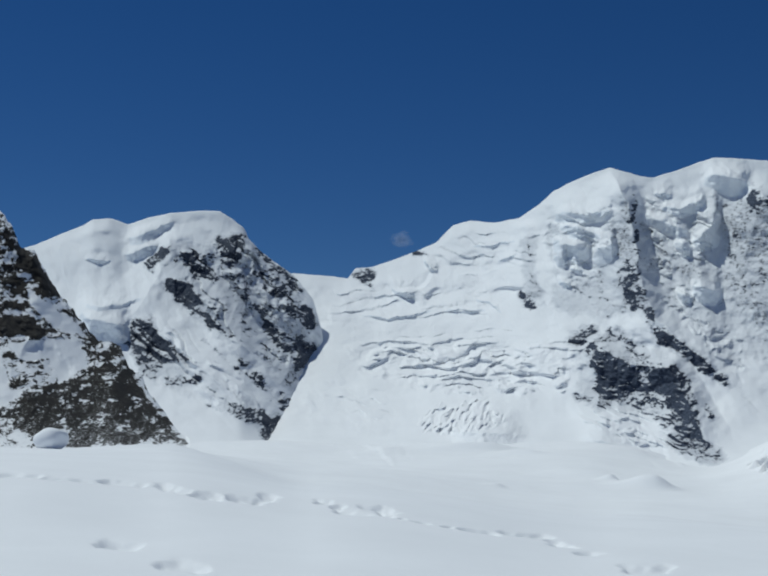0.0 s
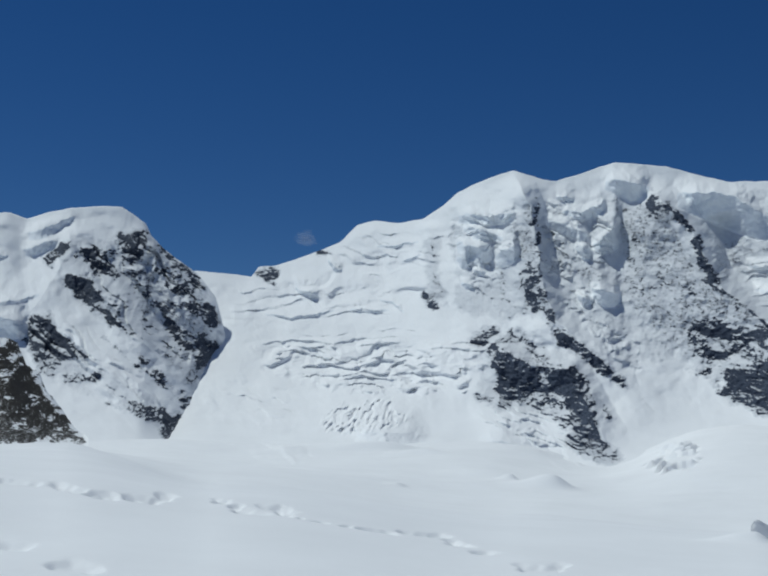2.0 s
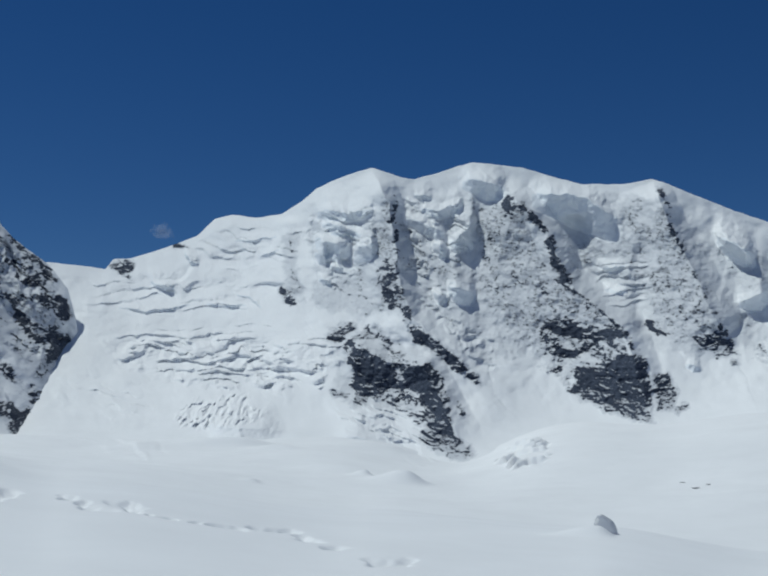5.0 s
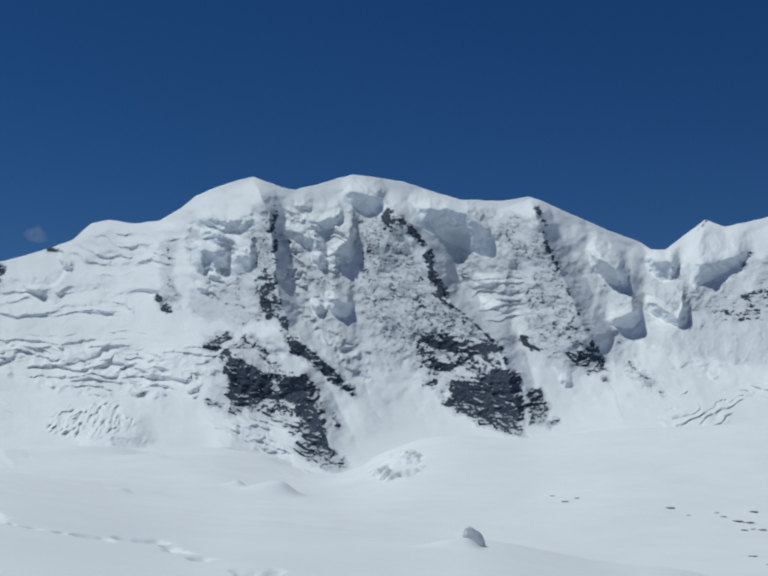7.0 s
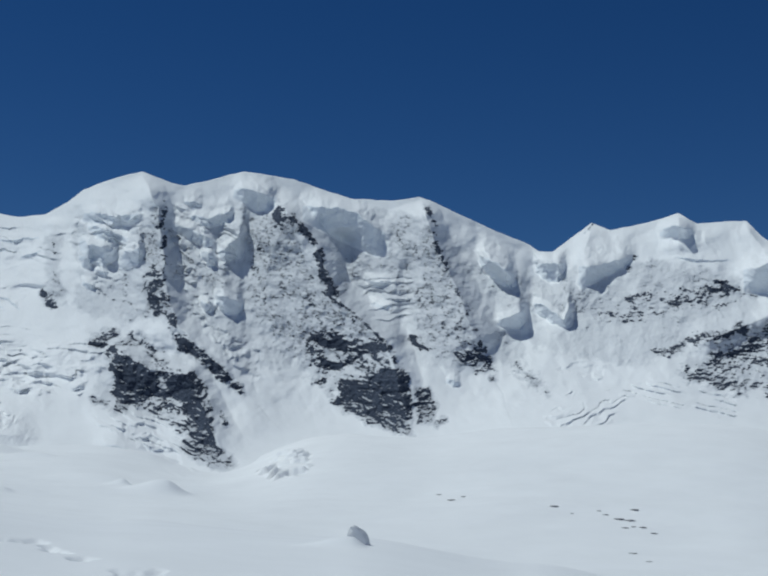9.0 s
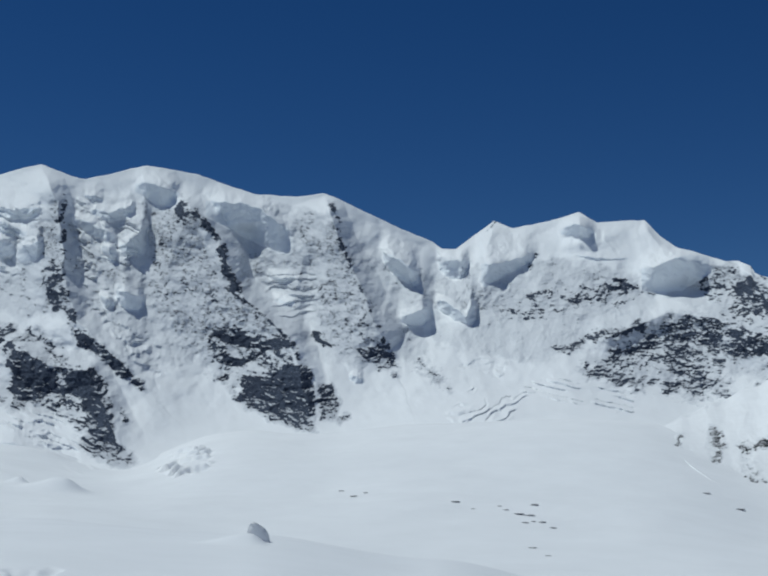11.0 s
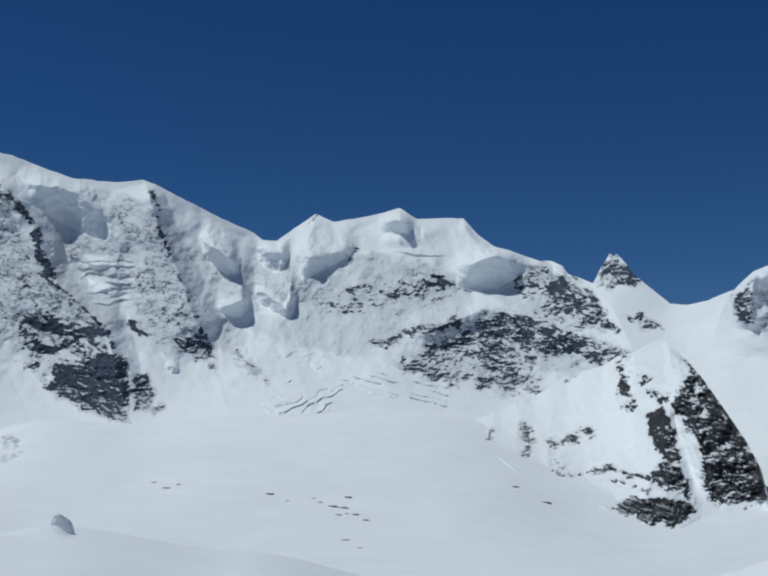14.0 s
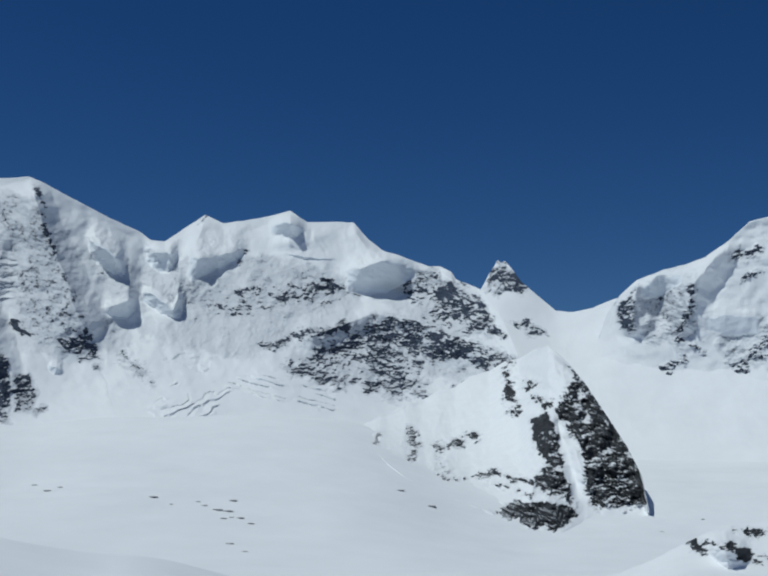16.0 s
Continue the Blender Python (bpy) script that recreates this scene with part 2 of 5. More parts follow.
def ground_el(a, d):
    """Elevation angle of the bare snow surface, by azimuth and distance."""
    a = np.asarray(a, float)
    az = np.array(list(GROUND_EL))
    table = np.array(list(GROUND_EL.values()), float)
    lx = np.log(np.array(GROUND_D, float))
    i = np.clip(np.searchsorted(az, a, "right") - 1, 0, len(az) - 2)
    f = np.clip((a - az[i]) / (az[i + 1] - az[i]), 0, 1)
    f = f * f * (3 - 2 * f)
    x = np.log(np.clip(d, GROUND_D[0], GROUND_D[-1]))
    j = np.clip(np.searchsorted(lx, x, "right") - 1, 0, len(lx) - 2)
    g = (x - lx[j]) / (lx[j + 1] - lx[j])
    g = g * g * (3 - 2 * g) * 0.5 + g * 0.5
    low = table[i, j] * (1 - g) + table[i, j + 1] * g
    high = table[i + 1, j] * (1 - g) + table[i + 1, j + 1] * g
    near = low * (1 - f) + high * f
    fine = np.arange(-180.0, 180.1, 0.25)
    w = np.hanning(25)
    foot = np.interp(fine, [p[0] for p in BASIN], [p[1] for p in BASIN])
    foot = np.interp(a, fine, np.convolve(np.pad(foot, 12, "edge"), w / w.sum(), "valid"))
    basin = foot - 0.75 * np.clip((2800 - d) / 800, 0, 9) ** 1.2 - 0.5 * (1 - np.exp(-np.clip(2800 - d, 0, None) / 160)) + 0.7 * np.clip((d - 2800) / 1000, 0, 2)
    k = smooth(d, 1500, 2700)
    return near * (1 - k) + basin * k


CREVASSES = (   # outlines of broken ice on the glacier: points, spacing, height, length of a crack, seed, turn
    ([(15.62, 0.94), (16.91, 1.63), (18.37, 1.59), (17.93, 0.44), (16.90, 0.09), (15.83, 0.43)], 0.2, 16, 0.9, 43, 17),
    ([(8.47, 2.56), (10.85, 2.91), (12.59, 1.52), (13.68, 0.14), (11.74, 0.44), (9.57, 1.39)], 0.3, 4, 1.0, 44, -22),
    ([(-14.48, 1.95), (-11.61, 2.40), (-10.32, 1.15), (-11.13, 0.30), (-13.62, 0.92)], 0.9, 3, 1.5, 58, -20),
    ([(-4.40, 2.69), (-1.80, 2.71), (1.67, 1.00), (0.38, 0.57), (-2.65, 1.31)], 0.9, 3, 1.5, 59, -25),
)


def seen_at(a, e, lo, hi):
    """The distance between lo and hi at which the snow surface is seen in that direction."""
    d = np.geomspace(lo, hi, 400)
    return float(np.interp(e, np.maximum.accumulate(ground_el(np.full(d.shape, a), d)), d))


# footprints and slumps in the near snow: azimuth, elevation, half width and half length in metres
TRACKS = ([(-16.01, 0.16, .3, .5), (-15.21, 0.12, .2, .4), (-14.30, -0.00, .22, .45), (-13.69, -0.04, .2, .4), (-13.07, -0.12, .22, .45), (-12.56, -0.20, .15, .3), (-11.84, -0.16, .2, .5), (-11.22, -0.24, .22, .45), (-10.69, -0.32, .16, .4), (-9.61, -0.32, .16, .5), (-9.18, -0.49, .2, .5), (-8.72, -0.61, .14, .4), (-7.96, -0.78, .16, .6), (-7.41, -0.82, .2, .6), (-6.43, -0.90, .14, .6), (-5.94, -0.98, .22, .7), (-5.45, -0.98, .12, .4), (-4.98, -0.85, .17, .8)]
          + [(-2.63, -1.06, .14, .4), (-2.11, -1.27, .14, .5), (-1.66, -1.48, .2, .6), (-1.01, -1.56, .2, .4), (-0.65, -1.31, .2, .4), (-0.16, -1.35, .12, .5), (0.23, -1.52, .17, .9), (0.81, -1.81, .07, .3), (1.71, -1.97, .18, .3), (3.00, -2.18, .12, .3), (3.91, -2.30, .18, .5), (4.55, -2.38, .2, .4), (5.61, -2.37, .2, .4), (6.35, -2.45, .22, .4), (6.99, -2.48, .2, .4), (7.41, -2.73, .14, .5), (7.82, -2.89, .2, .6), (8.97, -3.21, .2, .4), (10.92, -3.80, .2, .5), (11.75, -3.74, .2, .5)]
          + [(-11.54, -2.89, .2, .5), (-10.98, -2.98, .2, .5), (-8.93, -3.75, .2, .5), (-8.20, -3.86, .16, .4)])
PITS = [(a, seen_at(a, e, 9, 40), w, n) for a, e, w, n in TRACKS]
# swells of the glacier: azimuth, elevation, half width, half length and height in metres
SWELLS = [(a, seen_at(a, e, 1500, 2750), w, n, h) for a, e, w, n, h in [(11.74, -0.41, 36, 32, 20), (9.93, -0.10, 14, 18, 10), (4.99, -0.28, 14, 25, 5), (0.13, 1.09, 50, 50, 7), (10.86, 1.94, 60, 60, 8), (9.15, 0.21, 60, 50, 5), (2.52, 1.33, 90, 70, 10), (4.40, 1.20, 75, 34, 15), (6.20, 1.05, 50, 30, 9)]]


BLOCK = (20.66, 29.0)        # azimuth and distance of the block of crust


def ground_z(a, d):
    """Height of the snow surface with its drifts, footprints and swells."""
    x, y = d * np.sin(np.radians(a)), d * np.cos(np.radians(a))
    z = EYE + d * np.tan(np.radians(ground_el(a, d)))
    z = z + 0.05 * fbm(x / 6, y / 6, 4, 3) * smooth(d, 4, 15) * (1 - smooth(d, 60, 200))
    z = z + 0.16 * fbm(x / 5, y / 9, 3, 5) * smooth(d, 45, 62) * (1 - smooth(d, 72, 120))
    z = z + 4.0 * fbm(x / 300, y / 200, 5, 8) * smooth(d, 300, 1200)
    wx, wy = 0.1 * fbm(x / 0.5, y / 0.5, 3, 71), 0.18 * fbm(x / 0.5, y / 0.5, 3, 72)
    for at, far, w, n in PITS:
        u = np.radians(a - at) * far + wx
        v = d - far + wy
        near = (np.abs(u) < 3 * w) & (np.abs(v) < 3 * n)
        q = (u[near] / w) ** 2 + (v[near] / n) ** 2
        z[near] += -0.105 * smooth(far, 10, 19) * np.exp(-q ** 2)
    u, v = np.radians(a - BLOCK[0]) * BLOCK[1], d - BLOCK[1] + 0.45       # a low drift against the block of crust
    z = z + 0.2 * smooth(-u, -0.24, 0.2) * (1 - smooth(-u, 0.25, 1.6)) * np.exp(-(v / 0.3) ** 2)
    e = ground_el(a, d)
    far_off = d > 1400
    for points, size, height, stretch, seed, turn in CREVASSES:
        lo, hi = min(p[0] for p in points) - 0.5, max(p[0] for p in points) + 0.5
        near = far_off & (a > lo) & (a < hi) & (e > min(p[1] for p in points) - 0.5)
        z[near] += shelves(points, size, height, stretch, turn, seed, 0.2, 0.6, 0.17)(a[near], e[near], 0)
    for at, far, w, n, h in SWELLS:
        u, v = np.radians(a - at) * far / w, (d - far) / n
        near = (np.abs(u) < 3) & (np.abs(v) < 3)
        z[near] += h * np.exp(-u[near] ** 2 * np.where(u[near] > 0, 1.8, 0.6) - v[near] ** 2)
    return z


def ground():
    rings = np.concatenate([[0.01, 1.5], np.geomspace(3, 15.6, 24), np.linspace(15.7, 34, 230), np.geomspace(34.4, 80, 50), np.geomspace(84, 700, 30), np.geomspace(715, 1700, 60), np.geomspace(1712, 2900, 290), np.geomspace(2912, 3300, 24), np.geomspace(3350, 4900, 12)])
    az = np.concatenate([np.linspace(-180, -22, 60), np.linspace(-21.8, 60, 850), np.linspace(61, 180, 50)])
    A, D = np.meshgrid(az, rings)
    z = ground_z(A, D)
    z[0], z[1] = 0.0, 0.0
    verts = np.stack([D * np.sin(np.radians(A)), D * np.cos(np.radians(A)), z], -1).reshape(-1, 3)
    middle = 0.5 * (D[:-1, :-1] + D[1:, 1:]).ravel()
    quads = sheet(*A.shape)
    tagged(mesh_object("ground", verts, quads[middle < 300], SNOW_NEAR), "wind-smoothed white snow bank with footprints in bright sun", "snow", kind="structure")
    tagged(mesh_object("glacier", verts, quads[middle >= 300], SNOW_FAR), "smooth snow-covered glacier basin below the mountains", "glacier", kind="structure")


ground()


# ---- mountains ----
def spur(points, width, height, sharp=1.0, lean=0.0):
    """A rib down a face, or with a negative height a gully: width in degrees, height in metres towards the eye; lean makes its right side steeper."""
    def relief(a, e, slope):
        d, share, side = along(points, a + 0.1 * fbm(a * 1.5, e * 1.5, 4, 41), e)
        w = width * np.where(side < 0, 1 - lean, 1 + lean) * (0.75 + 0.5 * share)
        p = np.clip(1 - d / w, 0, 1)
        p = p * p * (3 - 2 * p) if height < 0 else p ** 1.2
        return height * p * smooth(share, -0.02, 0.1) * (1 - smooth(share, 0.7, 1.05))
    return within(points, 1.5 * width * (1 + abs(lean)), relief)


def dome(a0, e0, ra, re, height):
    """A rounded swelling of the snow."""
    return lambda a, e, slope: height * np.exp(-((a - a0) / ra) ** 2 - ((e - e0) / re) ** 2)


def serac(rows, over=1.15, up=None, name="ice_cliff", ice=True):
    """A wall of ice from rows of (azimuth, top, bottom): snow bulges out above it and it breaks off steeply below."""
    return dict(rows=rows, over=over, up=up, name=name, ice=ice)


def rock(points, width, name="rock_rib", ragged=0.5, grow=0.0, label="", cover=0.0):
    """Bare rock along a line of some width in degrees, that grows towards its end."""
    return dict(points=points, width=width, grow=grow, ragged=ragged, name=name, label=label, cover=cover, area=False)


def cliff(points, name="rock_cliff", ragged=0.5, label="", cover=0.0):
    """Bare rock inside an outline; cover above 0 leaves more snow on it, in streaks along its strata."""
    return dict(points=points, name=name, ragged=ragged, label=label, cover=cover, area=True)


def patch(points, ragged=0.5):
    """A field of snow inside an outline, that hides the rock."""
    return dict(points=points, ragged=ragged, area=None)


def ground_d(a, e):
    """The distance at which the glacier is seen at elevation e."""
    d = np.geomspace(600, 4800, 400)
    out = []
    for az, el in zip(a, e):
        g = ground_el(np.full(d.shape, az), d)
        g = np.maximum.accumulate(g)
        out.append(min(np.interp(el, g, d), 2900))
    return np.array(out)


def pieces(grid):
    """Numbers the connected patches of equal cells (0 and up) of a grid; -1 stays -1."""
    rows, cols = grid.shape
    mark = np.full(grid.shape, -1, int)
    todo = list(zip(*np.nonzero(grid >= 0)))
    count, values, marks = 0, grid.tolist(), mark.tolist()
    for r, c in todo:
        if marks[r][c] >= 0:
            continue
        want, stack = values[r][c], [(r, c)]
        marks[r][c] = count
        while stack:
            y, x = stack.pop()
            for v, u in ((y + 1, x), (y - 1, x), (y, x + 1), (y, x - 1)):
                if 0 <= v < rows and 0 <= u < cols and marks[v][u] < 0 and values[v][u] == want:
                    marks[v][u] = count
                    stack.append((v, u))
        count += 1
    return np.array(marks), count


def mountain(things, crest, foot, features=(), seracs=(), rocks=(), dusted=(), step=0.04, snow_rough=1.0, stone_rough=1.0, lean=0.7, back=0.9, face=None,
             seed=0, category="mountain", strata=0.5, crest_rough=0.02, wide=6.0, near=None, bury=0.35, out=0.0, sharp=False, solid=0.7, dip=8.0, bed=0.48, shed=0.45):
    """Mountains from their crest (azimuth, elevation, distance) and foot (azimuth, elevation), with ribs, ice walls and bare rock.
    things: (name, label, azimuth where it ends) from left to right."""
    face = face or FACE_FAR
    a0, a1 = crest[0][0], crest[-1][0]
    az = np.linspace(a0, a1, int((a1 - a0) / step) + 1)
    top = curve(crest, az) + crest_rough * fbm(az * 2.2, az * 0 + seed, 5, seed + 2)
    low = curve(foot, az)
    top_d = curve(crest, az, 2)
    low_d = ground_d(az, low) - out if near is None else curve(near, az)
    k = np.hanning(max(3, int(wide / step)))
    wide_mean = lambda v: np.convolve(np.pad(v, len(k) // 2, "edge"), k / k.sum(), "valid")[: len(v)]
    top_d, low_d = wide_mean(top_d) if wide > 1 else top_d, wide_mean(low_d)
    ref = np.maximum(wide_mean(top), low + 0.5)
    low = low - bury
    n = int(np.max(top - low) / step) + 1
    s = np.linspace(0, 1, n)[:, None]
    E = low + np.maximum(top - low, 0.02) * s
    A = np.broadcast_to(az, E.shape)
    m = 0.5 * (top_d + low_d) * math.pi / 180                # metres to a degree
    big = float(np.median(m)) / 60
    base = low + bury if sharp else low + np.minimum(wide_mean(low) - low, 1.5)
    t = np.clip((E - base) / np.maximum(ref - base, 0.3), 0, None)
    lean = np.interp(az, [p[0] for p in lean], [p[1] for p in lean]) if isinstance(lean, list) else lean
    D = low_d + (top_d - low_d) * (lean * (np.sqrt(t + 0.04) - 0.2) / 0.82 + (1 - lean) * t)
    if sharp:                                                 # the toe runs out into the snow
        D = D - 90 * np.clip(base - E, 0, None)
    slope = (top_d - low_d) / np.maximum(ref - base, 0.3)                    # metres back for a degree up
    fade = (1 if sharp else smooth(s, 0, 0.05)) * (0.4 + 0.6 * (1 - smooth(s, 0.95, 1.0)))
    R = sum((f(A, E, 0) for f in features), np.zeros(E.shape))
    kind = np.full(E.shape, -1, int)
    parts = list(rocks) + list(seracs)
    # walls of ice
    clean = np.zeros(E.shape)
    wx, wy = 0.05 * fbm(A * 5, E * 5, 4, seed + 31), 0.05 * fbm(A * 4, E * 4, 4, seed + 32)
    for i, w in enumerate(seracs):
        rows = w["rows"]
        x0, x1 = rows[0][0], rows[-1][0]
        x = A + wx
        xs = [p[0] for p in rows]
        up, lo = np.interp(x, xs, [p[1] for p in rows]) + wy, np.interp(x, xs, [p[2] for p in rows]) + 0.6 * wy
        high = np.maximum(up - lo, 0.03)
        ends = smooth(x, x0, x0 + 0.3 * (x1 - x0)) * (1 - smooth(x, x1 - 0.3 * (x1 - x0), x1))
        reach = w["up"] or 0.8 * float(np.max(high)) + 0.1
        f = np.where(E > up, np.exp(-np.clip((E - up) / reach, 0, 9) ** 1.5), np.clip((E - lo) / high, 0, 1))
        R = R + 120 * np.tanh(1.12 * w["over"] * slope * high / 120) * f * ends
        clean = np.maximum(clean, smooth(E, lo - 0.1, lo) * (1 - smooth(E, up + 0.15, up + 0.4)) * smooth(ends, 0.05, 0.4) * (1.0 if w["ice"] else 0.0))
        if w["ice"]:
            kind = np.where((E < up) & (E > lo) & (ends > 0.3), len(rocks) + i, kind)
    # bare rock
    bare = np.full(E.shape, -1.0)
    owner = np.full(E.shape, -1, int)
    grain = 0.7 * fbm(A / 0.55 + 0.2 * E, E / 0.3 - strata * A, 5, seed + 21, 0.72) + 0.4 * fbm(A / 0.15, E / 0.085 - 2 * strata * A, 3, seed + 22, 0.75)
    gaps = smooth(fbm(A / 0.45, E / 0.45, 3, seed + 25), 0.0, 0.6)
    edge = 0.09 * fbm(A / 0.4, E / 0.4, 4, seed + 24, 0.6)
    for i, r in enumerate(rocks):
        if r["area"] is None:
            v = inside(r["points"], A, E) + edge
            bare = np.where(v + 0.15 * r["ragged"] * grain > 0, np.minimum(bare, -0.5), bare)
            continue
        if r["area"]:
            v = np.clip((inside(r["points"], A, E) + 1.4 * edge) / 0.2, -3, 1) + 0.3 - 1.5 * r["cover"] + r["ragged"] * grain * 1.3
            v = np.where(inside(r["points"], A, E) + 2 * edge < -0.12, -1, v)
        else:
            d, share, _ = along(r["points"], A, E)
            v = 1.1 - (d + edge) / (r["width"] * (1 + r["grow"] * share)) - r["cover"] + r["ragged"] * (grain * 1.3 - 0.45 * gaps)
        take = v > bare
        bare, owner = np.where(take, v, bare), np.where(take, i, owner)
    thin = np.clip(bare, -1, solid)
    patchy = fbm(A / 0.9 + 0.4 * E, E / 1.3, 5, seed + 61, 0.6)
    for pts, level in dusted:
        thin = np.maximum(thin, (level + 0.3 * patchy) * smooth(inside(pts, A, E) + 3 * edge, -0.3, 0.5) - 1.0 * (1 - smooth(inside(pts, A, E) + 3 * edge, -0.3, 0.5)))
    thin = thin * (1 - clean) - 0.9 * clean
    thin = np.minimum(thin, 0.17 + 0.9 * smooth(bare, 0.0, 0.5))
    stone, rough = smooth(thin, 0.0, 0.8), smooth(thin, -0.6, 0.3)
    N = 16 * fbm(A / 2.2, E / 2.2, 4, seed + 11) + 6 * (ridged(A / 1.1 + 0.5 * E, E / 2.2, 3, seed + 12) - 0.6)
    N = N + 5.0 * fbm(A / 0.8, E / 0.45, 3, seed + 13, 0.45) * smooth(fbm(A / 1.7, E / 1.2, 3, seed + 14), -0.5, 0.6)
    N = N + 8 * (ridged(A / 0.9 + 0.35 * E + 0.5 * fbm(A, E, 2, seed + 18), E / 1.5, 3, seed + 19, 0.5) - 0.6) * smooth(t, 0.15, 0.4)
    steep = smooth(t, 0.4, 0.7) * smooth(fbm(A / 3, E / 3, 2, seed + 17), -0.1, 0.5)
    N = N + 1.6 * steep * (ridged(A / 0.28 + 0.25 * E + 0.4 * fbm(A, E, 2, seed + 16), E / 1.6, 2, seed + 15) - 0.6)
    N = N * (0.35 + 0.65 * smooth(t, 0.04, 0.25)) * (1 - 0.5 * clean)
    # crags and ledges of the rock: beds that step out and back
    crag = ridged(A / 0.42 - 0.3 * E, E / 0.3 + strata * A, 4, seed + 23, 0.6)
    beds = (E + math.tan(radians(dip)) * A) / bed + 1.1 * fbm(A / 1.3, E / 0.9, 4, seed + 27) + 0.3 * fbm(A / 0.25, E / 0.2, 2, seed + 28)
    row = np.floor(beds)
    ledge = beds - row
    jut = vnoise(A / 0.5 + row * 3.7, row * 7.9, seed + 29)
    ledge = np.where(ledge < 0.65, ledge / 0.65, (1 - ledge) / 0.35) * smooth(jut, 0.25, 0.8)
    N = snow_rough * N + stone_rough * (stone * (12 * crag - 5) + (0.25 * rough + 0.75 * stone) * 9 * (ledge - 0.3) + 13 * rough * (ridged(A / 0.8 - 0.45 * E, E / 1.1, 4, seed + 26, 0.55) - 0.6) + 4 * rough * fbm(A / 0.35 + 0.3 * E, E / 0.3, 4, seed + 20, 0.6))
    D = D - fade * (R + big * N)
    P = place(A, E, D)
    # snow keeps off what is steep and lies on what is flat
    across, upward = np.gradient(P, axis=1), np.gradient(P, axis=0)
    normal = np.cross(across, upward)
    flat = np.abs(normal[..., 2]) / np.maximum(np.linalg.norm(normal, axis=-1), 1e-6)
    half = float(np.median(flat[thin > 0])) if (thin > 0).any() else 0.6
    thin = np.where(thin > -0.75, thin + shed * np.clip((half - flat) / 0.25, -1.2, 1.0) * (0.25 * smooth(thin, -0.75, -0.2) + 0.75 * smooth(thin, -0.1, 0.5)), thin)
    thin = np.minimum(thin, 0.27 + 0.9 * smooth(bare, 0.0, 0.5))
    worn = np.concatenate([thin.ravel(), np.full(5 * len(az), -1.0)])
    far = [P[-1]]                                             # the far side falls away behind the crest
    for k in (0.05, 0.15, 0.35, 0.65, 1.0):
        drop = (top_d * np.tan(np.radians(top)) - low_d * np.tan(np.radians(low)) + 60) * k
        d = D[-1] + drop * back + 12 * k
        far.append(np.stack([d * np.sin(np.radians(az)), d * np.cos(np.radians(az)), P[-1][:, 2] - drop], -1))
    V = np.concatenate([P.reshape(-1, 3), np.concatenate(far[1:])])
    quads = sheet(n + 5, len(az))
    cell = np.full((n + 4, len(az) - 1), -1)
    b = 0.25 * (bare[:-1, :-1] + bare[1:, :-1] + bare[:-1, 1:] + bare[1:, 1:])
    cell[: n - 1] = np.where(b > 0.5, owner[:-1, :-1], kind[:-1, :-1])
    cut = np.broadcast_to(az[:-1], cell.shape) + 0.0
    cut[: n - 1] += 0.25 * fbm(A / 0.8, E / 0.8, 4, seed + 51)[:-1, :-1]
    patchwork, count = pieces(cell)
    cell, cut, patchwork = cell.ravel(), cut.ravel(), patchwork.ravel()
    sizes = np.bincount(patchwork[patchwork >= 0], minlength=count)
    first = np.zeros(count, int)
    first[patchwork[patchwork >= 0]] = cell[patchwork >= 0]
    large = [i for i in np.argsort(-sizes) if sizes[i] >= 40]
    loose = (patchwork >= 0) & (sizes[patchwork] < 40)
    snowy = (cell == -1) | (loose & (cell >= len(rocks)))
    loose &= cell < len(rocks)
    start = -1e9
    for name, label, end in things:
        mine = (cut > start) & (cut <= end)
        start_old, start = start, end
        root = tagged(new(name), label, category)
        middle = V[quads[mine]].reshape(-1, 3)
        root.location = (float(middle[:, 0].mean()), float(middle[:, 1].mean()), float(middle[:, 2].min()))
        local = V - np.array(root.location)
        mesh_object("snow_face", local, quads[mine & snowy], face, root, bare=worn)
        for i in large:
            whole = patchwork == i
            if np.median(cut[whole]) > start_old and np.median(cut[whole]) <= end:
                r, is_ice = parts[first[i]], first[i] >= len(rocks)
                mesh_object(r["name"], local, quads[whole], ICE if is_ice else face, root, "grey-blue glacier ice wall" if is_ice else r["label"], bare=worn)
        if (mine & loose).sum() > 6:
            tagged(mesh_object("rock_scatter", local, quads[mine & loose], face, root, bare=worn), "scattered dark rocks in the snow", kind="stuff")


def ice_rows(points, heights):
    return [(a, e, e - h) for (a, e), h in zip(points, heights)]


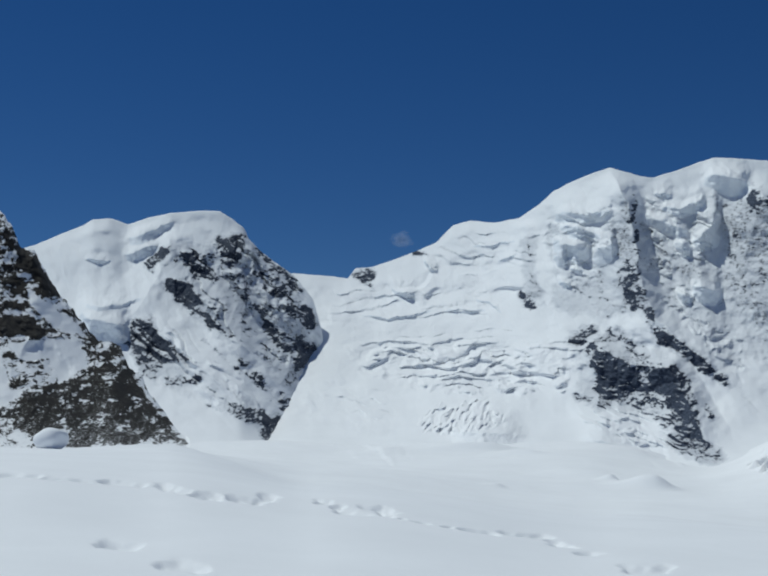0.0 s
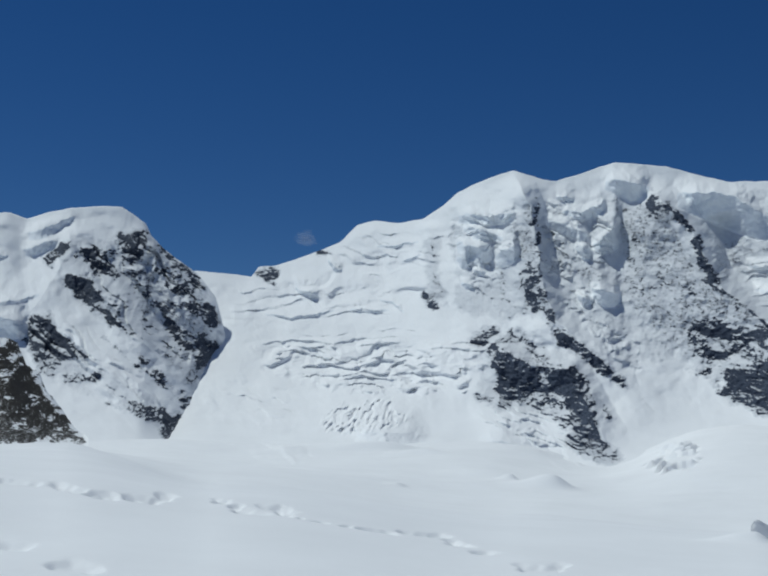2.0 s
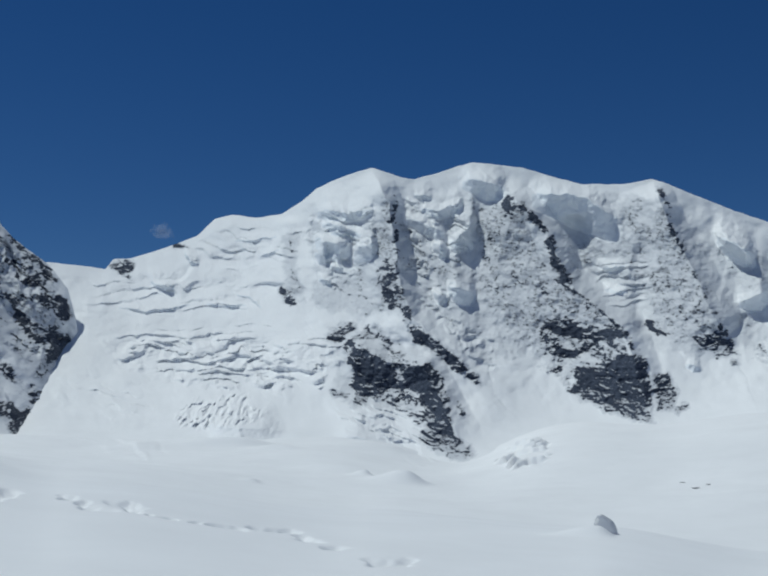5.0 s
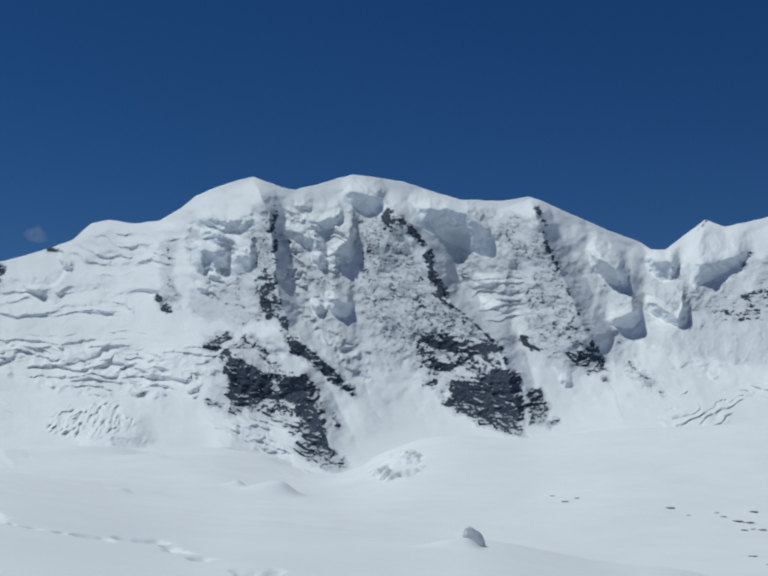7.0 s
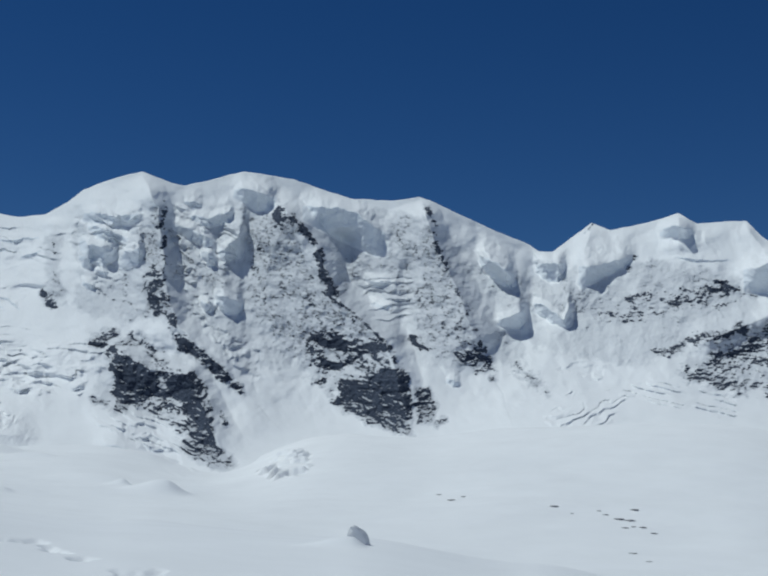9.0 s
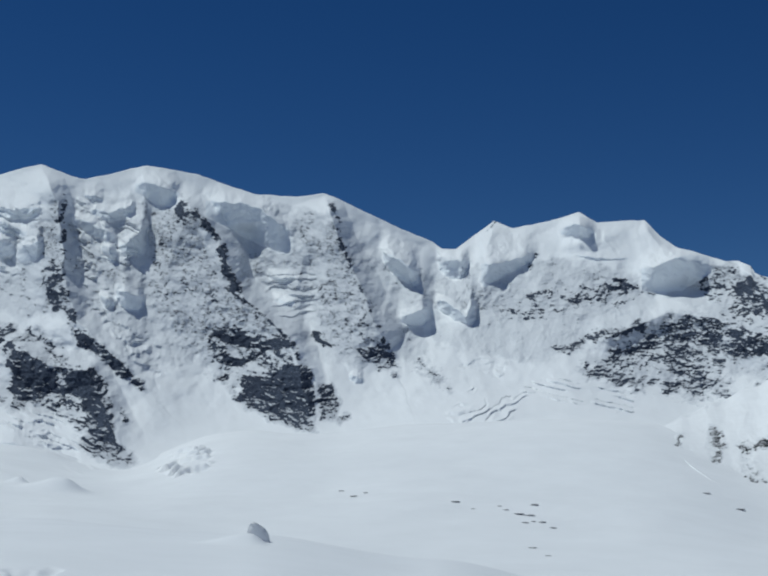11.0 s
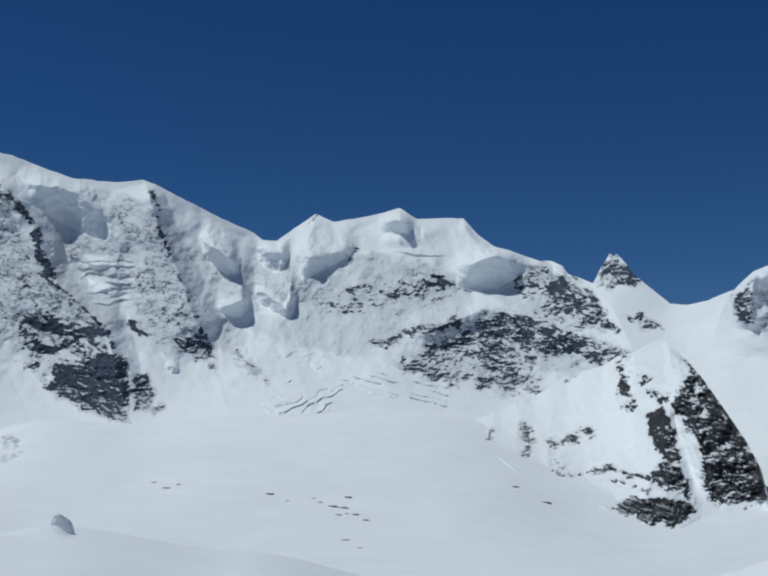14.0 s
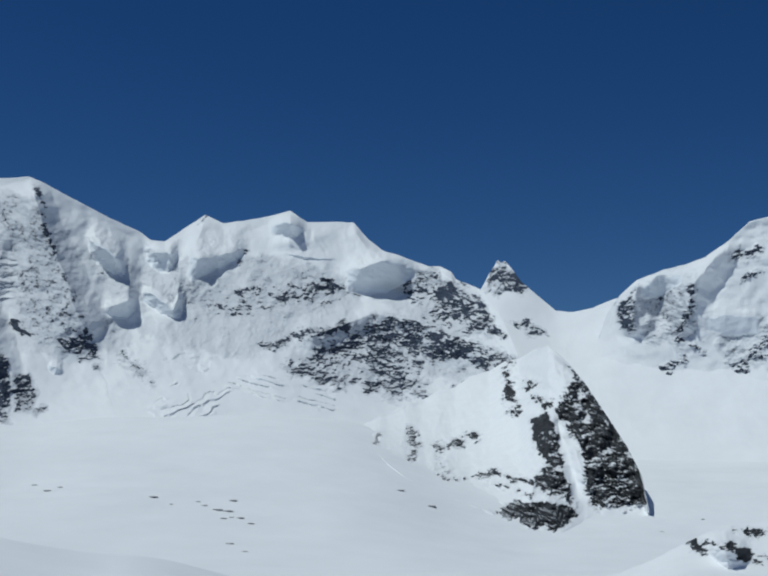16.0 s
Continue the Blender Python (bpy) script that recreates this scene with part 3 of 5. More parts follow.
# the snow dome with a rock flank
mountain([("snow_dome_mountain", "snow-domed mountain with dark rock ribs on its flank", 99)],
    [(-21.70, 8.30, 3900), (-17.63, 9.16, 3900), (-15.38, 9.90, 3900), (-14.20, 10.49, 3900), (-13.38, 10.84, 3900), (-12.97, 11.12, 3900), (-12.13, 11.20, 3900), (-11.44, 10.97, 3900), (-10.63, 11.28, 3900), (-9.56, 11.54, 3900), (-8.48, 11.68, 3900), (-7.39, 11.68, 3900), (-6.84, 11.35, 3900), (-6.33, 10.99, 3900), (-6.10, 10.50, 3900), (-5.61, 10.03, 3900), (-4.94, 9.51, 3890), (-4.05, 8.93, 3870), (-3.16, 7.86, 3820), (-2.75, 6.38, 3760), (-2.61, 5.19, 3740), (-2.51, 4.22, 3730), (-2.41, 3.14, 3720), (-2.31, 1.52, 3700)],
    [(-21.30, 1.35), (-15.02, 1.42), (-11.37, 1.46), (-8.22, 1.48), (-6.09, 1.50), (-4.81, 1.61), (-2.87, 1.41), (-2.31, 1.31)],
    features=[spur([(-9.76, 10.78), (-9.51, 9.72), (-10.53, 7.97), (-11.74, 6.01)], 1.3, 45), spur([(-6.28, 10.67), (-4.92, 8.53), (-3.36, 6.16), (-3.13, 5.29)], 1.2, 50, 1.0), spur([(-9.61, 9.28), (-7.51, 7.18), (-4.85, 4.20), (-3.97, 2.91)], 1.0, 45), spur([(-8.00, 9.76), (-6.22, 7.64), (-4.43, 5.06)], 0.7, -30), dome(-12.74, 10.66, 1.5, 1.5, 40), shelves([(-9.90, 9.90), (-6.40, 10.70), (-4.00, 8.80), (-2.80, 6.20), (-3.60, 4.20), (-5.00, 4.80), (-7.60, 6.60)], 0.75, 42, 2.2, -44, 91, 0.5, 0.9, 0.6), shelves([(-11.60, 6.20), (-10.30, 7.00), (-8.40, 6.40), (-5.00, 3.40), (-4.60, 1.90), (-7.60, 3.10), (-10.40, 4.20)], 0.6, 26, 1.5, -40, 92, 0.5, 0.9, 0.6), spur([(-10.50, 6.90), (-8.31, 5.01), (-4.82, 2.04)], 1.0, 40)],
    seracs=[serac([(a, e, e - h) for (a, e), h in zip([(-11.67, 10.24), (-10.82, 10.57), (-9.98, 10.95), (-9.17, 11.32)], (0.2, 0.5, 0.35, 0.1))], 0.8),
            serac([(a, e, e - h) for (a, e), h in zip([(-11.69, 9.53), (-11.12, 9.77), (-10.59, 10.00), (-9.95, 10.13)], (0.2, 0.4, 0.45, 0.15))], 0.8),
            serac([(a, e, e - h) for (a, e), h in zip([(-13.43, 9.42), (-12.80, 9.34), (-11.95, 9.35)], (0.03, 0.12, 0.04))], 1.0),
            serac([(a, e, e - h) for (a, e), h in zip([(-13.66, 7.33), (-13.02, 6.78), (-12.28, 6.74), (-11.54, 6.48), (-11.01, 6.24)], (0.3, 0.9, 1.0, 0.7, 0.1))], 1.1),
            serac([(a, e, e - h) for (a, e), h in zip([(-13.46, 7.49), (-12.62, 7.31), (-11.78, 7.46), (-10.53, 7.86)], (0.1, 0.2, 0.2, 0.1))], 0.9)],
    rocks=[cliff([(-10.79, 9.35), (-10.38, 9.95), (-9.48, 10.19), (-9.62, 9.61), (-10.31, 9.00)], "rock_cliff", 0.6, cover=0.23),
           cliff([(-9.35, 10.04), (-8.44, 10.01), (-7.56, 9.34), (-7.28, 8.59), (-7.53, 8.26), (-8.41, 8.67), (-9.02, 9.26)], "rock_cliff", 0.8, cover=0.33),
           cliff([(-7.62, 10.42), (-6.94, 10.83), (-6.23, 10.71), (-6.30, 9.59), (-6.89, 8.88), (-7.34, 9.56)], "rock_cliff", 0.7, cover=0.28),
           cliff([(-6.25, 9.41), (-5.27, 9.35), (-4.05, 8.65), (-3.16, 7.47), (-2.81, 6.17), (-3.80, 6.70), (-4.91, 7.66), (-5.58, 8.30)], "rock_flank", 0.9, cover=0.53),
           cliff([(-9.81, 8.80), (-8.84, 8.70), (-8.13, 8.03), (-8.27, 7.49), (-7.24, 6.75), (-6.66, 6.07), (-7.70, 6.49), (-8.80, 7.33), (-9.68, 7.99)], "rock_cliff", 0.8, cover=0.23),
           cliff([(-5.89, 7.86), (-5.23, 7.44), (-4.67, 6.15), (-3.90, 5.50), (-4.66, 5.60), (-5.43, 6.57)], "rock_rib", 0.7),
           cliff([(-4.23, 6.15), (-2.92, 5.77), (-2.61, 5.19), (-3.45, 4.97), (-4.10, 4.42), (-4.00, 5.50)], "rock_rib", 0.8, cover=0.18),
           cliff([(-11.73, 5.97), (-11.02, 6.84), (-10.39, 7.01), (-9.84, 6.27), (-9.18, 5.68), (-8.57, 5.11), (-9.48, 4.95), (-10.04, 4.34), (-10.63, 4.37), (-11.25, 5.34)], "rock_buttress", 0.8, cover=0.25),
           cliff([(-9.74, 4.39), (-8.04, 4.41), (-8.18, 4.03), (-9.56, 4.07)], "rock_band", 0.5),
           rock([(-6.38, 5.15), (-4.85, 3.76), (-4.14, 3.08)], 0.3, "rock_rib", 1.0, cover=0.43), rock([(-8.02, 5.99), (-6.70, 4.93), (-5.72, 4.29)], 0.12, "rock_rib", 1.0, cover=0.33),
           cliff([(-7.73, 3.05), (-6.56, 3.36), (-5.48, 2.94), (-4.57, 2.73), (-4.43, 2.05), (-5.02, 1.57), (-5.50, 1.82), (-5.25, 2.30), (-6.33, 2.50)], "rock_toe", 0.8, cover=0.05),
           cliff([(-9.92, 8.84), (-9.31, 10.05), (-7.58, 10.42), (-6.23, 10.71), (-4.94, 9.40), (-3.16, 7.58), (-2.69, 5.19), (-3.77, 4.42), (-4.87, 5.49), (-6.62, 6.12), (-8.38, 7.49)], "rock_face", 0.9, cover=1.03),
           cliff([(-7.33, 8.91), (-6.25, 9.37), (-4.90, 7.23), (-3.56, 4.64), (-3.98, 3.77), (-5.30, 5.05), (-6.64, 7.20)], "rock_face", 0.8, cover=0.98),
           cliff([(-6.28, 10.67), (-5.61, 10.14), (-4.05, 8.98), (-3.16, 7.68), (-4.04, 8.11), (-5.37, 9.28)], "rock_crest", 1.1, cover=0.63)],
    dusted=[([(-10.60, 10.11), (-6.28, 10.89), (-4.05, 8.76), (-2.70, 5.30), (-3.98, 3.56), (-6.60, 5.47), (-9.89, 7.99)], 0.2), ([(-11.74, 6.01), (-10.50, 7.11), (-8.31, 5.01), (-4.40, 2.69), (-4.81, 1.61), (-7.84, 3.09), (-10.41, 4.12)], 0.12)],
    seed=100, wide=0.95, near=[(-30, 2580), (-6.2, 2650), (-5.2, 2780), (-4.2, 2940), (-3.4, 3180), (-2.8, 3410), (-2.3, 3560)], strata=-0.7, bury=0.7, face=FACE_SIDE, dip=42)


# the high massif with three pillars, and the long snow crest to its right
mountain([("three_pillar_mountain", "high glaciated mountain with three rock pillars and hanging seracs", 28.47),
          ("snow_crest_mountain", "long snow-crested mountain with an ice wall and rock ridge below", 99)],
    [(-5.37, 8.91, 4150), (-4.05, 9.02, 4150), (-2.95, 8.95, 4150), (-1.63, 8.83, 4150), (-1.31, 9.25, 4150), (-0.53, 9.34, 4150), (0.13, 9.56, 4150), (1.34, 10.00, 4150), (2.34, 10.43, 4150), (3.11, 11.19, 4150), (3.89, 11.40, 4150), (4.99, 11.28, 4080), (6.09, 11.48, 4000), (6.98, 12.04, 3900), (7.64, 12.63, 3840), (8.52, 13.04, 3790), (9.51, 13.39, 3730), (10.17, 13.58, 3730), (10.81, 13.38, 3740), (11.56, 13.14, 3750), (12.09, 13.06, 3750), (13.19, 13.35, 3760), (14.08, 13.63, 3760), (14.75, 13.80, 3760), (15.86, 13.67, 3760), (16.97, 13.53, 3760), (17.64, 13.32, 3760), (18.74, 12.98, 3760), (19.61, 12.75, 3760), (20.92, 12.68, 3740), (21.79, 12.70, 3730), (22.70, 12.86, 3720), (23.30, 12.65, 3730), (24.57, 12.07, 3740), (25.61, 11.60, 3750), (26.65, 11.14, 3760), (27.67, 10.74, 3770), (28.08, 10.45, 3800), (28.73, 10.42, 3810), (29.39, 10.93, 3830), (30.43, 11.67, 3850), (31.23, 11.33, 3850), (32.20, 11.48, 3850), (33.27, 11.71, 3850), (34.23, 11.99, 3850), (35.04, 11.51, 3850), (36.14, 11.55, 3850), (37.12, 11.56, 3850), (37.77, 10.84, 3820), (38.42, 10.36, 3800), (39.49, 10.02, 3780), (40.55, 9.66, 3760), (41.08, 9.67, 3740), (41.61, 9.38, 3700), (41.74, 9.10, 3650), (42.96, 8.63, 3600), (43.94, 7.16, 3500), (44.60, 5.64, 3300), (45.46, 4.14, 2900)],
    [(-5.24, 1.61), (-1.79, 1.20), (1.45, 1.32), (4.69, 1.33), (8.96, 1.55), (11.66, 0.81), (14.71, 0.29), (16.05, 1.43), (19.06, 2.28), (22.24, 2.15), (23.91, 2.20), (25.03, 2.51), (28.03, 2.32), (31.22, 2.77), (32.49, 2.86), (34.64, 2.84), (36.81, 2.69), (38.12, 2.49), (40.29, 2.14), (43.31, 1.72), (45.46, 1.74)],
    features=[spur([(10.13, 13.54), (10.93, 11.93), (11.26, 10.19), (11.34, 8.89), (12.01, 6.93), (13.44, 5.63), (15.19, 3.91)], 1.4, 105, 1.0, 0.4),
              spur([(9.07, 6.03), (10.83, 4.96), (12.57, 4.76), (13.67, 2.60), (14.32, 0.89)], 1.5, 100, 1.0, 0.4),
              spur([(16.08, 12.69), (17.40, 11.49), (18.27, 10.18), (19.02, 8.34), (21.26, 6.48), (22.46, 2.41)], 2.2, 150, 1.0, 0.55),
              spur([(22.77, 12.77), (23.47, 10.72), (24.68, 8.13), (25.86, 5.35)], 1.8, 115, 1.0, 0.5),
              spur([(22.13, 10.12), (22.15, 6.68), (21.77, 5.40)], 0.6, -30), spur([(19.27, 11.47), (19.57, 9.30), (21.27, 7.55)], 1.0, -50),
              spur([(14.86, 11.51), (14.75, 8.03), (16.06, 4.99)], 1.2, -40), spur([(6.34, 11.41), (6.50, 8.81), (6.86, 7.52)], 0.9, 35), spur([(8.54, 11.89), (9.02, 8.86), (9.49, 7.12)], 1.2, -25),
              spur([(28.51, 10.29), (27.84, 7.49), (25.89, 4.67)], 1.5, -50), spur([(34.23, 11.89), (34.30, 10.19)], 0.9, 40), spur([(30.43, 11.60), (29.80, 9.42), (30.00, 7.48)], 1.2, 40),
              spur([(37.06, 11.53), (37.98, 9.92), (41.08, 9.31)], 1.0, 30), spur([(41.19, 9.57), (42.41, 7.58), (43.51, 6.29)], 1.0, 50), spur([(34.55, 6.14), (38.03, 7.52), (40.01, 7.23), (44.17, 4.99)], 1.3, 75), spur([(39.99, 8.21), (38.89, 8.41), (36.69, 8.15)], 0.8, -40),
              dome(8.98, 11.90, 1.6, 0.9, 35), dome(3.89, 10.96, 1.2, 0.8, 25), dome(34.22, 11.57, 0.7, 0.5, 25),
              dome(3.62, 2.72, 2.2, 0.9, 60), dome(9.99, 2.36, 1.5, 0.8, 40), dome(30.17, 3.40, 2.5, 0.8, 40),
              broken([(-2.05, 5.95), (2.55, 6.30), (8.62, 6.15), (9.23, 4.85), (7.30, 4.22), (5.78, 3.48), (1.45, 3.80), (-0.94, 4.44)], 0.42, 36, 2.8, 0.5, 33, 4),
              broken([(-1.85, 8.35), (1.45, 9.02), (4.77, 10.74), (6.96, 10.92), (6.48, 7.68), (2.55, 7.27), (-0.52, 7.27)], 0.7, 26, 2.2, 0.6, 35, 12),
              broken([(-3.99, 4.64), (-1.38, 4.22), (1.67, 3.15), (0.81, 1.64), (-1.79, 1.63), (-3.53, 2.70)], 0.5, 8, 2.6, 0.5, 36, -20),
              broken([(1.45, 2.61), (2.54, 3.33), (4.71, 3.54), (5.56, 2.51), (4.26, 1.97), (2.10, 1.86)], 0.13, 20, 3.5, 0.25, 37, 62),
              shelves([(1.30, 2.50), (2.40, 3.20), (3.60, 3.40), (4.20, 2.90), (3.40, 2.00), (1.90, 1.80)], 0.24, 17, 0.7, 36, 90, 0.2, 0.5, 0.4),
              broken([(15.62, 0.94), (16.91, 1.59), (18.31, 1.55), (17.87, 0.48), (16.90, 0.16), (15.94, 0.47)], 0.16, 22, 4.0, 0.15, 43, 18),
              broken([(8.68, 2.57), (10.85, 2.80), (12.38, 1.52), (12.60, 0.45), (10.43, 1.50)], 0.22, 20, 4.0, 0.3, 44, -12),
              shelves([(28.25, 3.00), (29.40, 4.30), (32.08, 4.35), (31.80, 3.00), (29.10, 2.33)], 0.34, 18, 0.7, 24, 96, 0.25, 0.7, 0.35),
              broken([(28.69, 5.11), (29.77, 5.65), (31.04, 5.33), (30.61, 4.69)], 0.2, 14, 3.0, 0.2, 47, -5),
              shelves([(31.81, 4.70), (33.59, 4.63), (36.58, 3.86), (36.47, 3.15), (34.09, 3.58), (31.83, 4.12)], 0.24, 15, 1.6, -13, 95, 0.15, 0.4, 0.3),
              broken([(12.09, 11.94), (14.53, 12.16), (14.75, 9.77), (13.66, 7.16), (12.33, 8.89)], 0.4, 13, 1.6, 0.3, 53, -20),
              broken([(7.21, 11.65), (10.31, 11.49), (10.34, 9.31), (8.15, 8.84)], 0.35, 10, 1.8, 0.3, 55, -8),
              broken([(13.66, 7.16), (15.84, 5.86), (15.62, 3.91), (13.88, 5.42)], 0.3, 20, 1.8, 0.3, 57, -20),
              shelves([(-1.41, 6.18), (2.36, 6.51), (4.28, 6.71), (6.45, 6.38), (9.06, 6.51), (9.29, 5.38), (7.35, 4.82), (5.63, 4.25), (2.43, 4.20), (-0.11, 4.67)], 0.34, 15, 1.6, 4, 81, 0.35),
              shelves([(-0.56, 5.62), (2.38, 5.91), (5.60, 5.65), (8.20, 5.80), (8.23, 3.85), (6.08, 3.50), (2.44, 3.77), (-0.51, 4.35)], 0.5, 32, 0.9, -3, 82, 0.3, 0.8, 0.38),
              shelves([(-3.37, 8.47), (-0.47, 8.60), (4.22, 8.76), (5.98, 7.93), (5.57, 6.84), (0.66, 6.72), (-2.68, 6.81)], 0.42, 12, 1.1, 3, 83, 0.5),
              shelves([(2.44, 10.63), (5.46, 11.38), (7.23, 10.78), (6.40, 8.81), (4.22, 8.76), (1.63, 9.10)], 0.45, 14, 0.8, -8, 84, 0.4),
              shelves([(-3.16, 3.86), (-0.30, 4.14), (1.40, 3.32), (1.01, 2.47), (-1.87, 2.21)], 0.5, 12, 0.8, -8, 85, 0.4),
              shelves([(8.25, 2.99), (11.27, 3.67), (12.59, 2.60), (13.89, 0.88), (11.73, 0.87), (9.13, 1.71)], 0.3, 12, 1.0, -25, 86, 0.3),
              shelves([(11.42, 12.37), (14.53, 12.16), (14.75, 10.21), (13.44, 7.16), (15.63, 5.86), (14.32, 5.42), (12.34, 7.59), (11.66, 10.20)], 0.5, 20, 0.5, -18, 87, 0.3, 0.9, 0.4),
              shelves([(7.22, 11.65), (10.31, 11.92), (10.12, 9.31), (8.60, 7.98), (7.27, 8.83)], 0.55, 20, 0.6, -10, 88, 0.3, 0.9, 0.4),
              shelves([(19.61, 9.23), (22.31, 10.00), (22.83, 7.88), (22.05, 6.14), (20.32, 7.35)], 0.3, 12, 0.7, 6, 89, 0.3),
],
    seracs=[serac(ice_rows([(7.33, 11.43), (8.10, 11.67), (9.10, 11.51), (10.09, 11.74), (10.42, 12.03)], (0.1, 0.45, 0.35, 0.35, 0.1))),
            serac(ice_rows([(7.78, 11.05), (8.33, 11.06), (8.99, 10.90)], (0.1, 0.35, 0.1))),
            serac(ice_rows([(8.11, 10.67), (8.88, 10.81), (9.88, 10.57)], (0.1, 0.4, 0.1))),
            serac(ice_rows([(7.37, 10.48), (8.01, 10.30), (8.67, 10.16), (9.45, 10.00)], (0.15, 0.8, 0.8, 0.1))),
            serac(ice_rows([(7.47, 9.81), (7.87, 9.71), (8.22, 9.45)], (0.1, 0.5, 0.15))),
            serac(ice_rows([(9.19, 9.56), (9.62, 10.06), (10.15, 10.22), (10.51, 10.18)], (0.1, 0.75, 0.7, 0.1))),
            serac(ice_rows([(7.71, 8.66), (8.04, 8.58), (8.42, 8.41)], (0.05, 0.25, 0.05))), serac(ice_rows([(8.25, 9.19), (8.62, 9.16), (8.93, 9.03)], (0.05, 0.2, 0.05))),
            serac(ice_rows([(11.42, 11.43), (12.31, 11.18), (13.09, 10.86), (13.65, 10.64)], (0.1, 0.45, 0.5, 0.15))),
            serac(ice_rows([(11.91, 12.31), (12.53, 12.37), (13.02, 12.27)], (0.05, 0.25, 0.05))),
            serac(ice_rows([(12.09, 11.76), (13.20, 11.68), (14.09, 11.99), (14.49, 11.94)], (0.1, 0.35, 0.5, 0.1))),
            serac(ice_rows([(13.54, 10.10), (14.09, 10.53), (14.75, 11.08), (15.02, 11.03)], (0.1, 0.7, 1.1, 0.3))),
            serac(ice_rows([(12.81, 10.25), (13.25, 10.10), (13.60, 9.77)], (0.1, 0.55, 0.2))),
            serac(ice_rows([(13.43, 8.36), (13.98, 8.25), (14.64, 8.07), (14.97, 8.03)], (0.2, 0.75, 0.6, 0.1))),
            serac(ice_rows([(12.82, 8.03), (13.21, 7.92), (13.61, 7.77)], (0.1, 0.4, 0.1))),
            serac(ice_rows([(14.00, 12.85), (14.53, 13.03), (15.31, 12.94), (15.97, 12.72), (16.42, 12.58)], (0.15, 0.5, 0.85, 0.6, 0.1)), 1.2),
            serac(ice_rows([(16.86, 12.32), (18.07, 12.35), (19.17, 12.29), (19.93, 12.06), (20.73, 11.44), (21.33, 11.21), (21.66, 11.16)], (0.3, 0.95, 1.4, 1.5, 1.25, 1.0, 0.3)), 1.2, 0.5),
            serac(ice_rows([(20.11, 9.19), (20.76, 9.07), (21.62, 9.16)], (0.05, 0.2, 0.05))), serac(ice_rows([(20.42, 8.21), (20.96, 8.03), (21.60, 7.98)], (0.05, 0.2, 0.05))),
            serac(ice_rows([(25.16, 10.41), (25.88, 10.01), (26.60, 9.52), (27.09, 9.22)], (0.2, 0.7, 0.6, 0.2))),
            serac(ice_rows([(26.06, 7.38), (26.76, 7.53), (27.24, 7.81), (27.67, 7.70)], (0.2, 0.5, 0.8, 0.3))),
            serac(ice_rows([(27.63, 8.14), (28.17, 8.13), (28.60, 7.87), (29.14, 7.38), (29.36, 7.96), (29.79, 7.80)], (0.2, 0.6, 0.6, 0.3, 0.9, 0.3))),
            serac(ice_rows([(27.75, 9.87), (28.40, 9.91), (28.94, 9.86), (29.49, 9.96)], (0.2, 0.8, 0.8, 0.1)), 1.0),
            serac(ice_rows([(25.33, 10.31), (26.10, 9.98), (26.87, 9.44), (27.20, 9.18)], (0.15, 0.5, 0.6, 0.2)), 1.0),
            serac(ice_rows([(29.48, 9.74), (29.92, 9.74), (30.89, 9.83), (31.86, 10.14), (32.50, 10.45)], (0.4, 1.0, 0.6, 0.45, 0.1)), 1.1),
            serac(ice_rows([(33.20, 11.10), (33.96, 11.45), (34.63, 11.36), (35.03, 11.16)], (0.1, 0.5, 0.5, 0.1)), 0.9),
            serac([(36.49, 9.39, 8.59), (37.57, 9.55, 8.41), (38.64, 9.99, 8.50), (39.48, 9.94, 8.98), (40.20, 9.76, 9.45)], 0.85, 0.35),
            serac(ice_rows([(33.78, 10.14), (34.89, 9.96), (36.66, 9.89)], (0.03, 0.1, 0.04)), 1.0),
            serac(ice_rows([(23.87, 4.74), (24.29, 4.73), (24.64, 4.60)], (0.1, 0.3, 0.1)), 1.0),
            serac(ice_rows([(8.32, 1.55), (9.59, 1.65), (11.04, 1.02)], (0.2, 0.6, 0.2)), 0.5, 0.6, ice=False),
            serac(ice_rows([(2.50, 2.02), (4.40, 1.98), (6.54, 1.90)], (0.3, 0.9, 0.3)), 0.75, 0.8, ice=False),
            serac(ice_rows([(-1.40, 7.26), (0.14, 7.05), (1.67, 7.28), (2.55, 7.54)], (0.04, 0.12, 0.12, 0.04)), 1.0),
            serac(ice_rows([(2.55, 7.45), (3.86, 7.36), (4.74, 7.44)], (0.04, 0.14, 0.04)), 1.0), serac(ice_rows([(3.98, 7.88), (4.74, 7.81), (5.39, 7.15)], (0.04, 0.12, 0.08)), 1.0),
            serac(ice_rows([(1.67, 9.67), (2.11, 9.34), (2.55, 9.12)], (0.05, 0.25, 0.05)), 1.0), serac(ice_rows([(0.13, 8.36), (1.01, 8.19), (1.56, 8.15)], (0.05, 0.3, 0.1)), 1.0),
            serac(ice_rows([(3.77, 10.21), (4.76, 10.30), (6.08, 10.50)], (0.05, 0.12, 0.05)), 1.0), serac(ice_rows([(4.98, 9.54), (5.63, 9.75), (6.08, 10.03)], (0.05, 0.15, 0.05)), 1.0)],
    rocks=[rock([(11.15, 12.36), (11.25, 10.84), (11.35, 9.65)], 0.14, "rock_rib", 1.2, 0.6, cover=0.52),
           rock([(10.66, 10.73), (11.09, 11.28)], 0.18, "rock_rib", 1.0, cover=0.4),
